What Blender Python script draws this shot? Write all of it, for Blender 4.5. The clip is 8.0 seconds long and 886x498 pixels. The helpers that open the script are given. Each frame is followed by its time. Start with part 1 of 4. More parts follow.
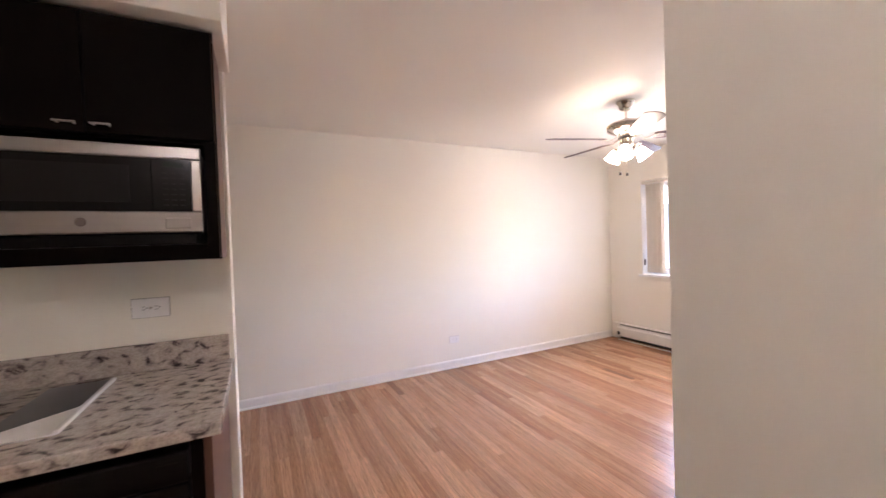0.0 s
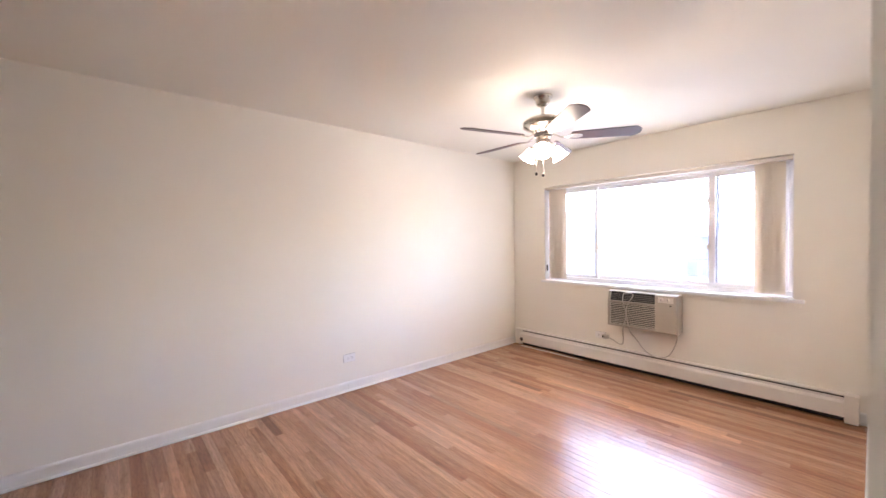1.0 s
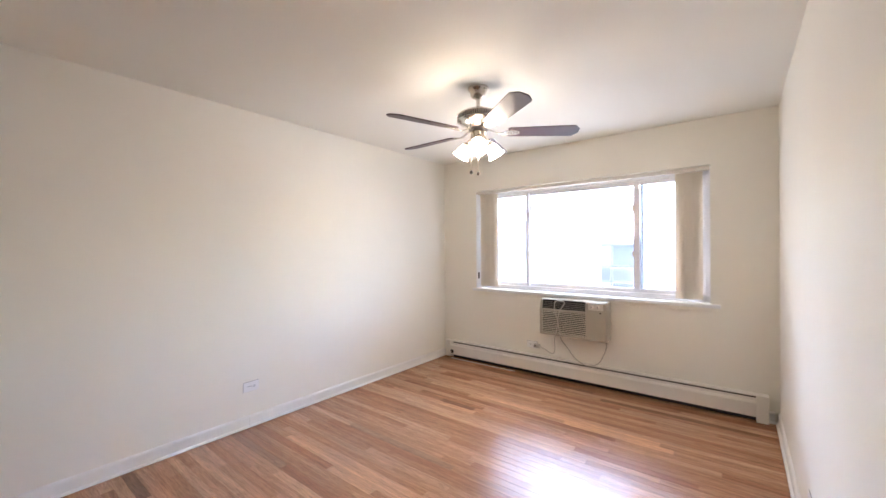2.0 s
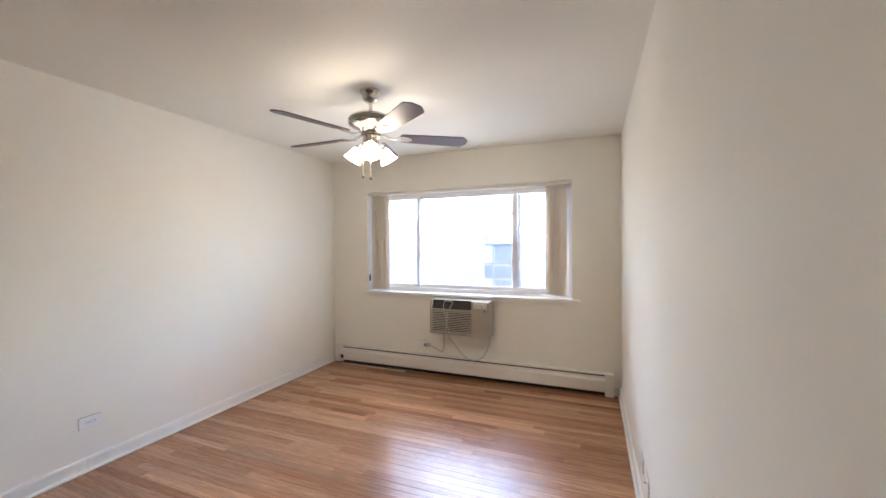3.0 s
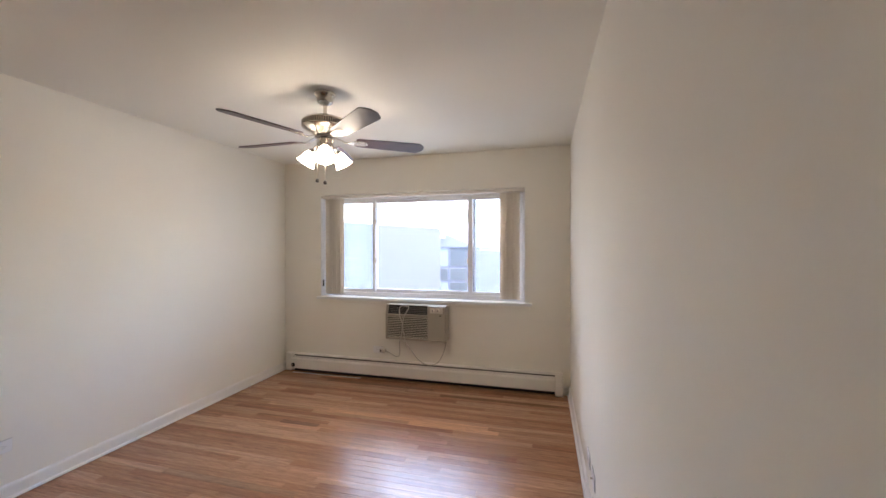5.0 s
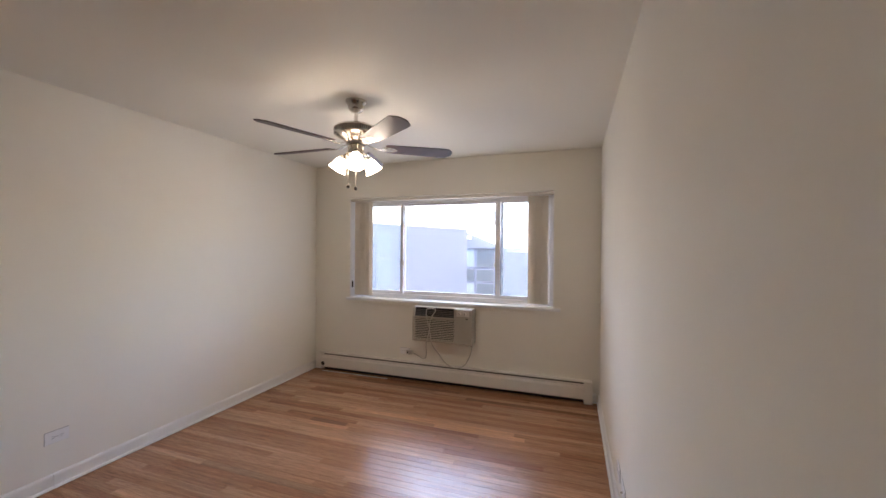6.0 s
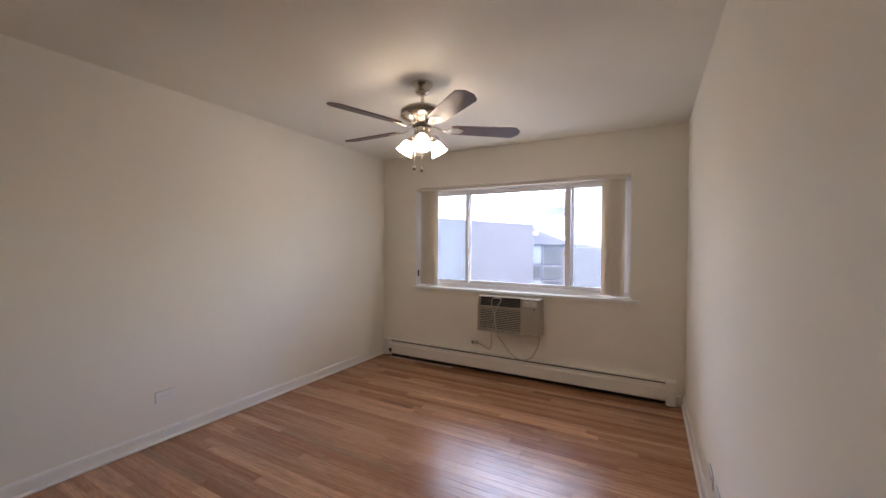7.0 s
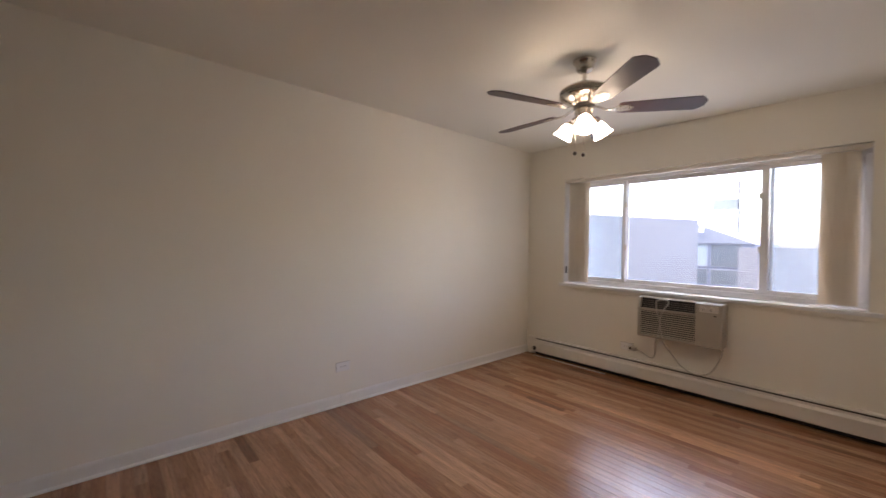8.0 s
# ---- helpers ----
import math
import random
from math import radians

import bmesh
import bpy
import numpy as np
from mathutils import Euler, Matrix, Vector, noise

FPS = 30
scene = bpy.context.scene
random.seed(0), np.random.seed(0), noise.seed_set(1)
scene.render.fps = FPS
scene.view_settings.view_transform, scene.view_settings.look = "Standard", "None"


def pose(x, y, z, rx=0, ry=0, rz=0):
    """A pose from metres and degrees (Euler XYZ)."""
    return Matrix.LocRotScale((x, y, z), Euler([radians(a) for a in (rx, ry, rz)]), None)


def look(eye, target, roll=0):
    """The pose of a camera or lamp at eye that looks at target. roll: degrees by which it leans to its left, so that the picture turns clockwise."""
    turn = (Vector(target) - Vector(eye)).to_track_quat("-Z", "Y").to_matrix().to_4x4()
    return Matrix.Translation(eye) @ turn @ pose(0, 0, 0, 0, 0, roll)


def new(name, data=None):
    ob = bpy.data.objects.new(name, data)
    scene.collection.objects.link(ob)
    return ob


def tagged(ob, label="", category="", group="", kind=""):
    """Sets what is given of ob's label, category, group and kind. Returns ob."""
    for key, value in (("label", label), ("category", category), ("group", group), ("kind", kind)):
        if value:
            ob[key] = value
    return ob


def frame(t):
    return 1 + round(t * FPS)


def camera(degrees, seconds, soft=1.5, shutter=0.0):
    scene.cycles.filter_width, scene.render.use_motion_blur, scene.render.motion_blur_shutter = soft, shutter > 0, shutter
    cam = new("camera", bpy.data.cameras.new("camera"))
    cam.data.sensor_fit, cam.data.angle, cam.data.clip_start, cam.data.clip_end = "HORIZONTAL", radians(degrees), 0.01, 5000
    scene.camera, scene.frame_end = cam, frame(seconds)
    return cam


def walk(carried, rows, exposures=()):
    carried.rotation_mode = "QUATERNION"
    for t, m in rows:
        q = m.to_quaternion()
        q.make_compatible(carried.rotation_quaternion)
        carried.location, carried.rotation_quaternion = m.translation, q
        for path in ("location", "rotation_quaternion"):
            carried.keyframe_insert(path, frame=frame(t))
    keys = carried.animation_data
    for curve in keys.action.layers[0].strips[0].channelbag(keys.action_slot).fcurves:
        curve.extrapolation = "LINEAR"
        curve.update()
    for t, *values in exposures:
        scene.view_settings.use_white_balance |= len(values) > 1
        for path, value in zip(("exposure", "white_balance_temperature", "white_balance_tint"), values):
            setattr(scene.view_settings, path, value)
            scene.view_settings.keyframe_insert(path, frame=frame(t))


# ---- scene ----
cam = camera(98.9, 8.0, shutter=0.2)
PATH = [
    (0, (3.662, -4.374, 1.379), (1.869, -3.489, 1.342), -2.0),
    (0.5, (3.427, -4.241, 1.4), (1.762, -3.134, 1.355), -1.5),
    (0.6, (3.379, -4.211, 1.402), (1.743, -3.062, 1.358), -1.1),
    (0.8, (3.305, -4.165, 1.378), (1.728, -2.935, 1.343), -0.8),
    (1, (3.232, -4.118, 1.381), (1.728, -2.801, 1.343), -0.7),
    (1.2, (3.143, -4.036, 1.375), (1.692, -2.66, 1.34), -0.6),
    (2.3, (2.984, -3.85, 1.367), (1.847, -2.204, 1.361), -0.3),
    (2.5, (2.998, -3.856, 1.391), (1.937, -2.16, 1.376), -0.2),
    (3, (2.98, -3.876, 1.418), (2.246, -2.016, 1.399), -0.3),
    (3.5, (3.007, -3.892, 1.419), (2.459, -1.968, 1.404), -0.2),
    (4, (3.009, -3.914, 1.428), (2.496, -1.981, 1.41), -0.0),
    (4.2, (3.01, -3.93, 1.403), (2.503, -1.995, 1.398), -0.2),
    (5.3, (2.974, -3.867, 1.454), (2.45, -1.937, 1.446), 0.1),
    (5.5, (2.974, -3.863, 1.457), (2.425, -1.94, 1.449), 0.3),
    (6, (2.975, -3.894, 1.476), (2.328, -2.002, 1.469), 0.4),
    (6.5, (2.961, -3.884, 1.435), (2.163, -2.049, 1.423), 0.5),
    (7, (2.949, -3.852, 1.365), (1.991, -2.096, 1.349), 0.5),
    (7.5, (2.924, -3.852, 1.312), (1.758, -2.227, 1.3), 0.7),
    (8, (2.795, -3.89, 1.307), (1.299, -2.563, 1.28), 0.9),
]
EXPOSURES = [
    (0.0, 5.66, 6600, 27.5),
    (1.2, 5.58, 6400, 23.0),
    (2.5, 5.16, 6250, 15.0),
    (3.5, 4.92, 6250, 14.0),
    (4.2, 4.80, 6350, 15.0),
    (5.5, 4.50, 6550, 18.0),
    (6.5, 4.24, 6700, 20.0),
    (8.0, 4.15, 7050, 21.5),
]
walk(cam, [(t, look(eye, target, roll)) for t, eye, target, roll in PATH], EXPOSURES)

# ---- world and light: bright overcast daylight through the window ----
world = bpy.data.worlds.new("sky")
scene.world = world
world.use_nodes = True
wn = world.node_tree.nodes
sky = wn.new("ShaderNodeTexSky")
sky.sky_type = "NISHITA"
sky.sun_disc = False
sky.sun_elevation, sky.sun_rotation = radians(57), radians(-86)
sky.air_density, sky.dust_density, sky.ozone_density = 1.0, 3.5, 1.0
wn["Background"].inputs["Strength"].default_value = 0.14
world.node_tree.links.new(sky.outputs["Color"], wn["Background"].inputs["Color"])
sun_data = bpy.data.lights.new("sun", "SUN")
sun_data.energy, sun_data.angle, sun_data.color = 1.0, radians(15), (1.0, 0.96, 0.90)
sun = new("sun", sun_data)
sun.matrix_world = look((-14, -1, 22), (0, 0, 0))
daylight = bpy.data.lights.new("window_daylight", "AREA")
daylight.shape, daylight.size, daylight.size_y = "RECTANGLE", 1.80, 1.08
daylight.energy, daylight.color = 0.32, (0.88, 0.94, 1.0)
skylight = new("window_daylight", daylight)
skylight.matrix_world = pose(1.60, 0.104, 1.47, -90, 0, 0)
LAMP = 1.34          # glow of the lit lamp shades

# ---- small builders ----
ORIGIN = {}


def thing(name, x, y, z, label, category, group="", kind=""):
    ob = new(name)
    ob.location = (x, y, z)
    ob.empty_display_size = 0.05
    ORIGIN[ob.name] = Vector((x, y, z))
    return tagged(ob, label, category, group, kind)


def solid(name, bm, material, label="", category="", group="", kind="structure", smooth=False):
    """A top-level mesh with its geometry in world metres."""
    me = bpy.data.meshes.new(name)
    bmesh.ops.recalc_face_normals(bm, faces=bm.faces)
    for f in bm.faces:
        f.smooth = smooth
    bm.to_mesh(me)
    bm.free()
    me.materials.append(material)
    ob = new(name, me)
    ORIGIN[ob.name] = Vector((0, 0, 0))
    return tagged(ob, label, category, group, kind)


def part(name, bm, material, parent, label="", smooth=False, kind=""):
    """One mesh under a thing or a part; geometry in world metres."""
    base = ORIGIN[parent.name]
    bmesh.ops.translate(bm, verts=bm.verts, vec=-base)
    ob = solid(name, bm, material, label, kind=kind, smooth=smooth)
    ob.parent = parent
    ORIGIN[ob.name] = base
    return ob


def box(bm, x0, x1, y0, y1, z0, z1, bevel=0.0, m=None):
    g = bmesh.ops.create_cube(bm, size=1)["verts"]
    bmesh.ops.scale(bm, verts=g, vec=(x1 - x0, y1 - y0, z1 - z0))
    bmesh.ops.translate(bm, verts=g, vec=((x0 + x1) / 2, (y0 + y1) / 2, (z0 + z1) / 2))
    if m is not None:
        bmesh.ops.transform(bm, verts=g, matrix=m)
    if bevel:
        edges = list({e for v in g for e in v.link_edges})
        bmesh.ops.bevel(bm, geom=edges, offset=bevel, segments=2, affect="EDGES", profile=0.5)
    return bm


def boxes(*rows, bevel=0.0):
    bm = bmesh.new()
    for r in rows:
        box(bm, *r, bevel=bevel)
    return bm


def lathe(profile, m=None, steps=32, bm=None):
    """A turned body: (radius, height) pairs about z."""
    bm = bm or bmesh.new()
    rings = []
    for r, z in profile:
        rings.append([bm.verts.new((r * math.cos(2 * math.pi * k / steps), r * math.sin(2 * math.pi * k / steps), z)) for k in range(steps)])
    for a, b in zip(rings, rings[1:]):
        for k in range(steps):
            bm.faces.new((a[k], a[(k + 1) % steps], b[(k + 1) % steps], b[k]))
    for ring, r in ((rings[0], profile[0][0]), (rings[-1], profile[-1][0])):
        if r < 0.004:
            bmesh.ops.pointmerge(bm, verts=ring, merge_co=sum((v.co for v in ring), Vector()) / len(ring))
    if m is not None:
        bmesh.ops.transform(bm, verts=[v for v in bm.verts if not v.tag], matrix=m)
    for v in bm.verts:
        v.tag = True
    return bm


def closed_lathe(profile, m=None, steps=32, bm=None):
    return lathe([(0.0005, profile[0][1])] + list(profile) + [(0.0005, profile[-1][1])], m, steps, bm)


def tube(points, radius, steps=8, fine=6):
    """A round cord through smooth points."""
    pts = [Vector(p) for p in points]
    path = []
    for i in range(len(pts) - 1):
        p0, p1, p2, p3 = pts[max(i - 1, 0)], pts[i], pts[i + 1], pts[min(i + 2, len(pts) - 1)]
        for k in range(fine):
            t = k / fine
            path.append(0.5 * (2 * p1 + (p2 - p0) * t + (2 * p0 - 5 * p1 + 4 * p2 - p3) * t * t + (3 * p1 - p0 - 3 * p2 + p3) * t ** 3))
    path.append(pts[-1])
    bm = bmesh.new()
    rings = []
    side = None
    for i, p in enumerate(path):
        d = (path[min(i + 1, len(path) - 1)] - path[max(i - 1, 0)]).normalized()
        if side is None:
            side = d.orthogonal().normalized()
        side = (side - d * side.dot(d)).normalized()
        up = d.cross(side)
        rings.append([bm.verts.new(p + radius * (side * math.cos(2 * math.pi * k / steps) + up * math.sin(2 * math.pi * k / steps))) for k in range(steps)])
    for a, b in zip(rings, rings[1:]):
        for k in range(steps):
            bm.faces.new((a[k], a[(k + 1) % steps], b[(k + 1) % steps], b[k]))
    bm.faces.new(rings[0])
    bm.faces.new(rings[-1])
    return bm


# ---- materials ----
def material(name, color, rough=0.5, metal=0.0, spec=0.5, vary=0.0, scale=8.0, bump=0.0, bump_scale=60.0, stretch=(1, 1, 1), emit=0.0, coat=0.0):
    m = bpy.data.materials.new(name)
    m.use_nodes = True
    nt = m.node_tree
    b = nt.nodes["Principled BSDF"]
    b.inputs["Base Color"].default_value = (*color, 1)
    b.inputs["Roughness"].default_value = rough
    b.inputs["Metallic"].default_value = metal
    b.inputs["Specular IOR Level"].default_value = spec
    b.inputs["Coat Weight"].default_value = coat
    if emit:
        b.inputs["Emission Color"].default_value = (*color, 1)
        b.inputs["Emission Strength"].default_value = emit
    co = nt.nodes.new("ShaderNodeTexCoord")
    mp = nt.nodes.new("ShaderNodeMapping")
    mp.inputs["Scale"].default_value = stretch
    nt.links.new(co.outputs["Object"], mp.inputs["Vector"])
    if vary:
        n1 = nt.nodes.new("ShaderNodeTexNoise")
        n1.inputs["Scale"].default_value = scale
        n1.inputs["Detail"].default_value = 6
        nt.links.new(mp.outputs["Vector"], n1.inputs["Vector"])
        n2 = nt.nodes.new("ShaderNodeTexNoise")
        n2.inputs["Scale"].default_value = scale * 0.14
        n2.inputs["Detail"].default_value = 2
        nt.links.new(mp.outputs["Vector"], n2.inputs["Vector"])
        add = nt.nodes.new("ShaderNodeMath")
        add.operation = "ADD"
        nt.links.new(n1.outputs["Fac"], add.inputs[0])
        nt.links.new(n2.outputs["Fac"], add.inputs[1])
        rng = nt.nodes.new("ShaderNodeMapRange")
        rng.inputs["From Min"].default_value, rng.inputs["From Max"].default_value = 0.6, 1.4
        rng.inputs["To Min"].default_value, rng.inputs["To Max"].default_value = 1 - vary, 1 + vary
        nt.links.new(add.outputs[0], rng.inputs["Value"])
        mul = nt.nodes.new("ShaderNodeVectorMath")
        mul.operation = "SCALE"
        mul.inputs[0].default_value = color
        nt.links.new(rng.outputs["Result"], mul.inputs["Scale"])
        nt.links.new(mul.outputs["Vector"], b.inputs["Base Color"])
    if bump:
        n3 = nt.nodes.new("ShaderNodeTexNoise")
        n3.inputs["Scale"].default_value = bump_scale
        n3.inputs["Detail"].default_value = 4
        nt.links.new(mp.outputs["Vector"], n3.inputs["Vector"])
        bp = nt.nodes.new("ShaderNodeBump")
        bp.inputs["Strength"].default_value = bump
        bp.inputs["Distance"].default_value = 0.002
        nt.links.new(n3.outputs["Fac"], bp.inputs["Height"])
        nt.links.new(bp.outputs["Normal"], b.inputs["Normal"])
    return m


def oak(name, per_island, shade=1.0):
    """Varnished red-oak strip flooring; each strip its own shade and grain. shade: paler or darker boards of the same wood."""
    m = bpy.data.materials.new(name)
    m.use_nodes = True
    nt = m.node_tree
    N, L = nt.nodes.new, nt.links.new
    b = nt.nodes["Principled BSDF"]
    co = N("ShaderNodeTexCoord")
    if per_island:
        rnd = N("ShaderNodeNewGeometry").outputs["Random Per Island"]
    else:
        rnd = N("ShaderNodeObjectInfo").outputs["Random"]
    off = N("ShaderNodeVectorMath")
    off.operation = "SCALE"
    off.inputs[0].default_value = (37.0, 91.0, 13.0)
    L(rnd, off.inputs["Scale"])
    add = N("ShaderNodeVectorMath")
    L(co.outputs["Object"], add.inputs[0])
    L(off.outputs["Vector"], add.inputs[1])
    mp = N("ShaderNodeMapping")
    mp.inputs["Scale"].default_value = (2.2, 46.0, 10.0)
    L(add.outputs["Vector"], mp.inputs["Vector"])
    grain = N("ShaderNodeTexNoise")
    grain.inputs["Scale"].default_value, grain.inputs["Detail"].default_value, grain.inputs["Distortion"].default_value = 1.0, 8, 0.6
    L(mp.outputs["Vector"], grain.inputs["Vector"])
    mp2 = N("ShaderNodeMapping")
    mp2.inputs["Scale"].default_value = (14.0, 420.0, 40.0)
    L(add.outputs["Vector"], mp2.inputs["Vector"])
    pores = N("ShaderNodeTexNoise")
    pores.inputs["Scale"].default_value, pores.inputs["Detail"].default_value = 1.0, 3
    L(mp2.outputs["Vector"], pores.inputs["Vector"])
    tone = N("ShaderNodeValToRGB")
    e = tone.color_ramp.elements
    e[0].position, e[0].color = 0.0, (0.335, 0.150, 0.074, 1)
    e[1].position, e[1].color = 1.0, (0.560, 0.300, 0.160, 1)
    for p, c in ((0.12, (0.385, 0.184, 0.093, 1)), (0.5, (0.450, 0.228, 0.119, 1)), (0.88, (0.535, 0.292, 0.160, 1))):
        k = e.new(p)
        k.color = c
    L(rnd, tone.inputs["Fac"])
    figure = N("ShaderNodeMapRange")
    figure.inputs["From Min"].default_value, figure.inputs["From Max"].default_value = 0.25, 0.75
    L(grain.outputs["Fac"], figure.inputs["Value"])
    fine = N("ShaderNodeMapRange")
    fine.inputs["From Min"].default_value, fine.inputs["From Max"].default_value = 0.34, 0.56
    fine.inputs["To Min"].default_value, fine.inputs["To Max"].default_value = 0.66, 1.08
    L(pores.outputs["Fac"], fine.inputs["Value"])
    both = N("ShaderNodeMath")
    both.operation = "MULTIPLY"
    figure.inputs["To Min"].default_value, figure.inputs["To Max"].default_value = 0.70 * shade, 1.26 * shade
    L(figure.outputs["Result"], both.inputs[0])
    L(fine.outputs["Result"], both.inputs[1])
    col = N("ShaderNodeVectorMath")
    col.operation = "SCALE"
    L(tone.outputs["Color"], col.inputs[0])
    L(both.outputs[0], col.inputs["Scale"])
    L(col.outputs["Vector"], b.inputs["Base Color"])
    b.inputs["Specular IOR Level"].default_value = 0.62
    wear = N("ShaderNodeTexNoise")
    wear.inputs["Scale"].default_value, wear.inputs["Detail"].default_value = 2.3, 2
    L(co.outputs["Object"], wear.inputs["Vector"])
    rr = N("ShaderNodeMapRange")
    rr.inputs["From Min"].default_value, rr.inputs["From Max"].default_value = 0.0, 1.0
    rr.inputs["To Min"].default_value, rr.inputs["To Max"].default_value = 0.22, 0.29
    L(wear.outputs["Fac"], rr.inputs["Value"])
    L(rr.outputs["Result"], b.inputs["Roughness"])
    bp = N("ShaderNodeBump")
    bp.inputs["Strength"].default_value, bp.inputs["Distance"].default_value = 0.07, 0.001
    L(both.outputs[0], bp.inputs["Height"])
    L(bp.outputs["Normal"], b.inputs["Normal"])
    return m


def granite():
    """Pale granite with dark grey, ochre and black flecks drawn out along the slab."""
    m = bpy.data.materials.new("granite")
    m.use_nodes = True
    nt = m.node_tree
    N, L = nt.nodes.new, nt.links.new
    b = nt.nodes["Principled BSDF"]
    co = N("ShaderNodeTexCoord")
    mp = N("ShaderNodeMapping")
    mp.inputs["Scale"].default_value = (1.4, 1.0, 1.4)
    mp.inputs["Rotation"].default_value = (0, 0, 0.5)
    L(co.outputs["Object"], mp.inputs["Vector"])
    n1 = N("ShaderNodeTexNoise")
    n1.inputs["Scale"].default_value, n1.inputs["Detail"].default_value, n1.inputs["Distortion"].default_value = 24, 9, 0.5
    L(mp.outputs["Vector"], n1.inputs["Vector"])
    r1 = N("ShaderNodeValToRGB")
    e = r1.color_ramp.elements
    e[0].position, e[0].color = 0.30, (0.05, 0.045, 0.047, 1)
    e[1].position, e[1].color = 0.78, (0.64, 0.565, 0.505, 1)
    for p, c in ((0.36, (0.15, 0.115, 0.11, 1)), (0.41, (0.37, 0.32, 0.29, 1)), (0.47, (0.52, 0.445, 0.395, 1)), (0.60, (0.58, 0.51, 0.455, 1))):
        k = e.new(p)
        k.color = c
    L(n1.outputs["Fac"], r1.inputs["Fac"])
    n2 = N("ShaderNodeTexVoronoi")
    n2.inputs["Scale"].default_value = 130
    L(mp.outputs["Vector"], n2.inputs["Vector"])
    r2 = N("ShaderNodeMapRange")
    r2.inputs["From Max"].default_value = 0.7
    r2.inputs["To Min"].default_value, r2.inputs["To Max"].default_value = 0.62, 0.92
    L(n2.outputs["Distance"], r2.inputs["Value"])
    mul = N("ShaderNodeVectorMath")
    mul.operation = "SCALE"
    L(r1.outputs["Color"], mul.inputs[0])
    L(r2.outputs["Result"], mul.inputs["Scale"])
    L(mul.outputs["Vector"], b.inputs["Base Color"])
    b.inputs["Roughness"].default_value = 0.18
    return m


def brickwork(name, c1, c2):
    m = bpy.data.materials.new(name)
    m.use_nodes = True
    nt = m.node_tree
    N, L = nt.nodes.new, nt.links.new
    b = nt.nodes["Principled BSDF"]
    co = N("ShaderNodeTexCoord")
    sep = N("ShaderNodeSeparateXYZ")
    L(co.outputs["Object"], sep.inputs["Vector"])
    com = N("ShaderNodeCombineXYZ")
    L(sep.outputs["X"], com.inputs["X"])
    L(sep.outputs["Z"], com.inputs["Y"])
    br = N("ShaderNodeTexBrick")
    br.inputs["Scale"].default_value = 1.0
    br.inputs["Brick Width"].default_value, br.inputs["Row Height"].default_value = 0.180, 0.061
    br.inputs["Mortar Size"].default_value = 0.010
    br.inputs["Bias"].default_value = -0.25
    br.inputs["Color1"].default_value, br.inputs["Color2"].default_value = (*c1, 1), (*c2, 1)
    br.inputs["Mortar"].default_value = (0.095, 0.090, 0.090, 1)
    L(com.outputs["Vector"], br.inputs["Vector"])
    n = N("ShaderNodeTexNoise")
    n.inputs["Scale"].default_value, n.inputs["Detail"].default_value = 5, 5
    L(co.outputs["Object"], n.inputs["Vector"])
    rg = N("ShaderNodeMapRange")
    rg.inputs["To Min"].default_value, rg.inputs["To Max"].default_value = 0.8, 1.2
    L(n.outputs["Fac"], rg.inputs["Value"])
    mul = N("ShaderNodeVectorMath")
    mul.operation = "SCALE"
    L(br.outputs["Color"], mul.inputs[0])
    L(rg.outputs["Result"], mul.inputs["Scale"])
    L(mul.outputs["Vector"], b.inputs["Base Color"])
    b.inputs["Roughness"].default_value = 0.9
    return m


def clear_glass():
    m = bpy.data.materials.new("window_glass")
    m.use_nodes = True
    nt = m.node_tree
    N, L = nt.nodes.new, nt.links.new
    nt.nodes.remove(nt.nodes["Principled BSDF"])
    tr, gl, mix, fr = N("ShaderNodeBsdfTransparent"), N("ShaderNodeBsdfGlossy"), N("ShaderNodeMixShader"), N("ShaderNodeFresnel")
    tr.inputs["Color"].default_value = (0.95, 0.97, 0.97, 1)
    gl.inputs["Roughness"].default_value = 0.02
    fr.inputs["IOR"].default_value = 1.3
    L(fr.outputs["Fac"], mix.inputs["Fac"])
    # Blue translucent layer puts glare haze over the outdoor view into the pane.
    haze, hazed = N("ShaderNodeBsdfTranslucent"), N("ShaderNodeMixShader")
    haze.inputs["Color"].default_value = (0.66, 0.78, 1.0, 1)
    hazed.inputs["Fac"].default_value = 0.025
    L(tr.outputs["BSDF"], hazed.inputs[1])
    L(haze.outputs["BSDF"], hazed.inputs[2])
    L(hazed.outputs["Shader"], mix.inputs[1])
    L(gl.outputs["BSDF"], mix.inputs[2])
    L(mix.outputs["Shader"], nt.nodes["Material Output"].inputs["Surface"])
    return m


def screen_mesh():
    """Fine fibreglass screening: mostly see-through, the rest pale threads lit by the sky."""
    m = bpy.data.materials.new("insect_screen")
    m.use_nodes = True
    nt = m.node_tree
    N, L = nt.nodes.new, nt.links.new
    nt.nodes.remove(nt.nodes["Principled BSDF"])
    tr, df, mix = N("ShaderNodeBsdfTransparent"), N("ShaderNodeBsdfTranslucent"), N("ShaderNodeMixShader")
    df.inputs["Color"].default_value = (0.115, 0.130, 0.138, 1)
    mix.inputs["Fac"].default_value = 0.42
    L(tr.outputs["BSDF"], mix.inputs[1])
    L(df.outputs["BSDF"], mix.inputs[2])
    L(mix.outputs["Shader"], nt.nodes["Material Output"].inputs["Surface"])
    return m


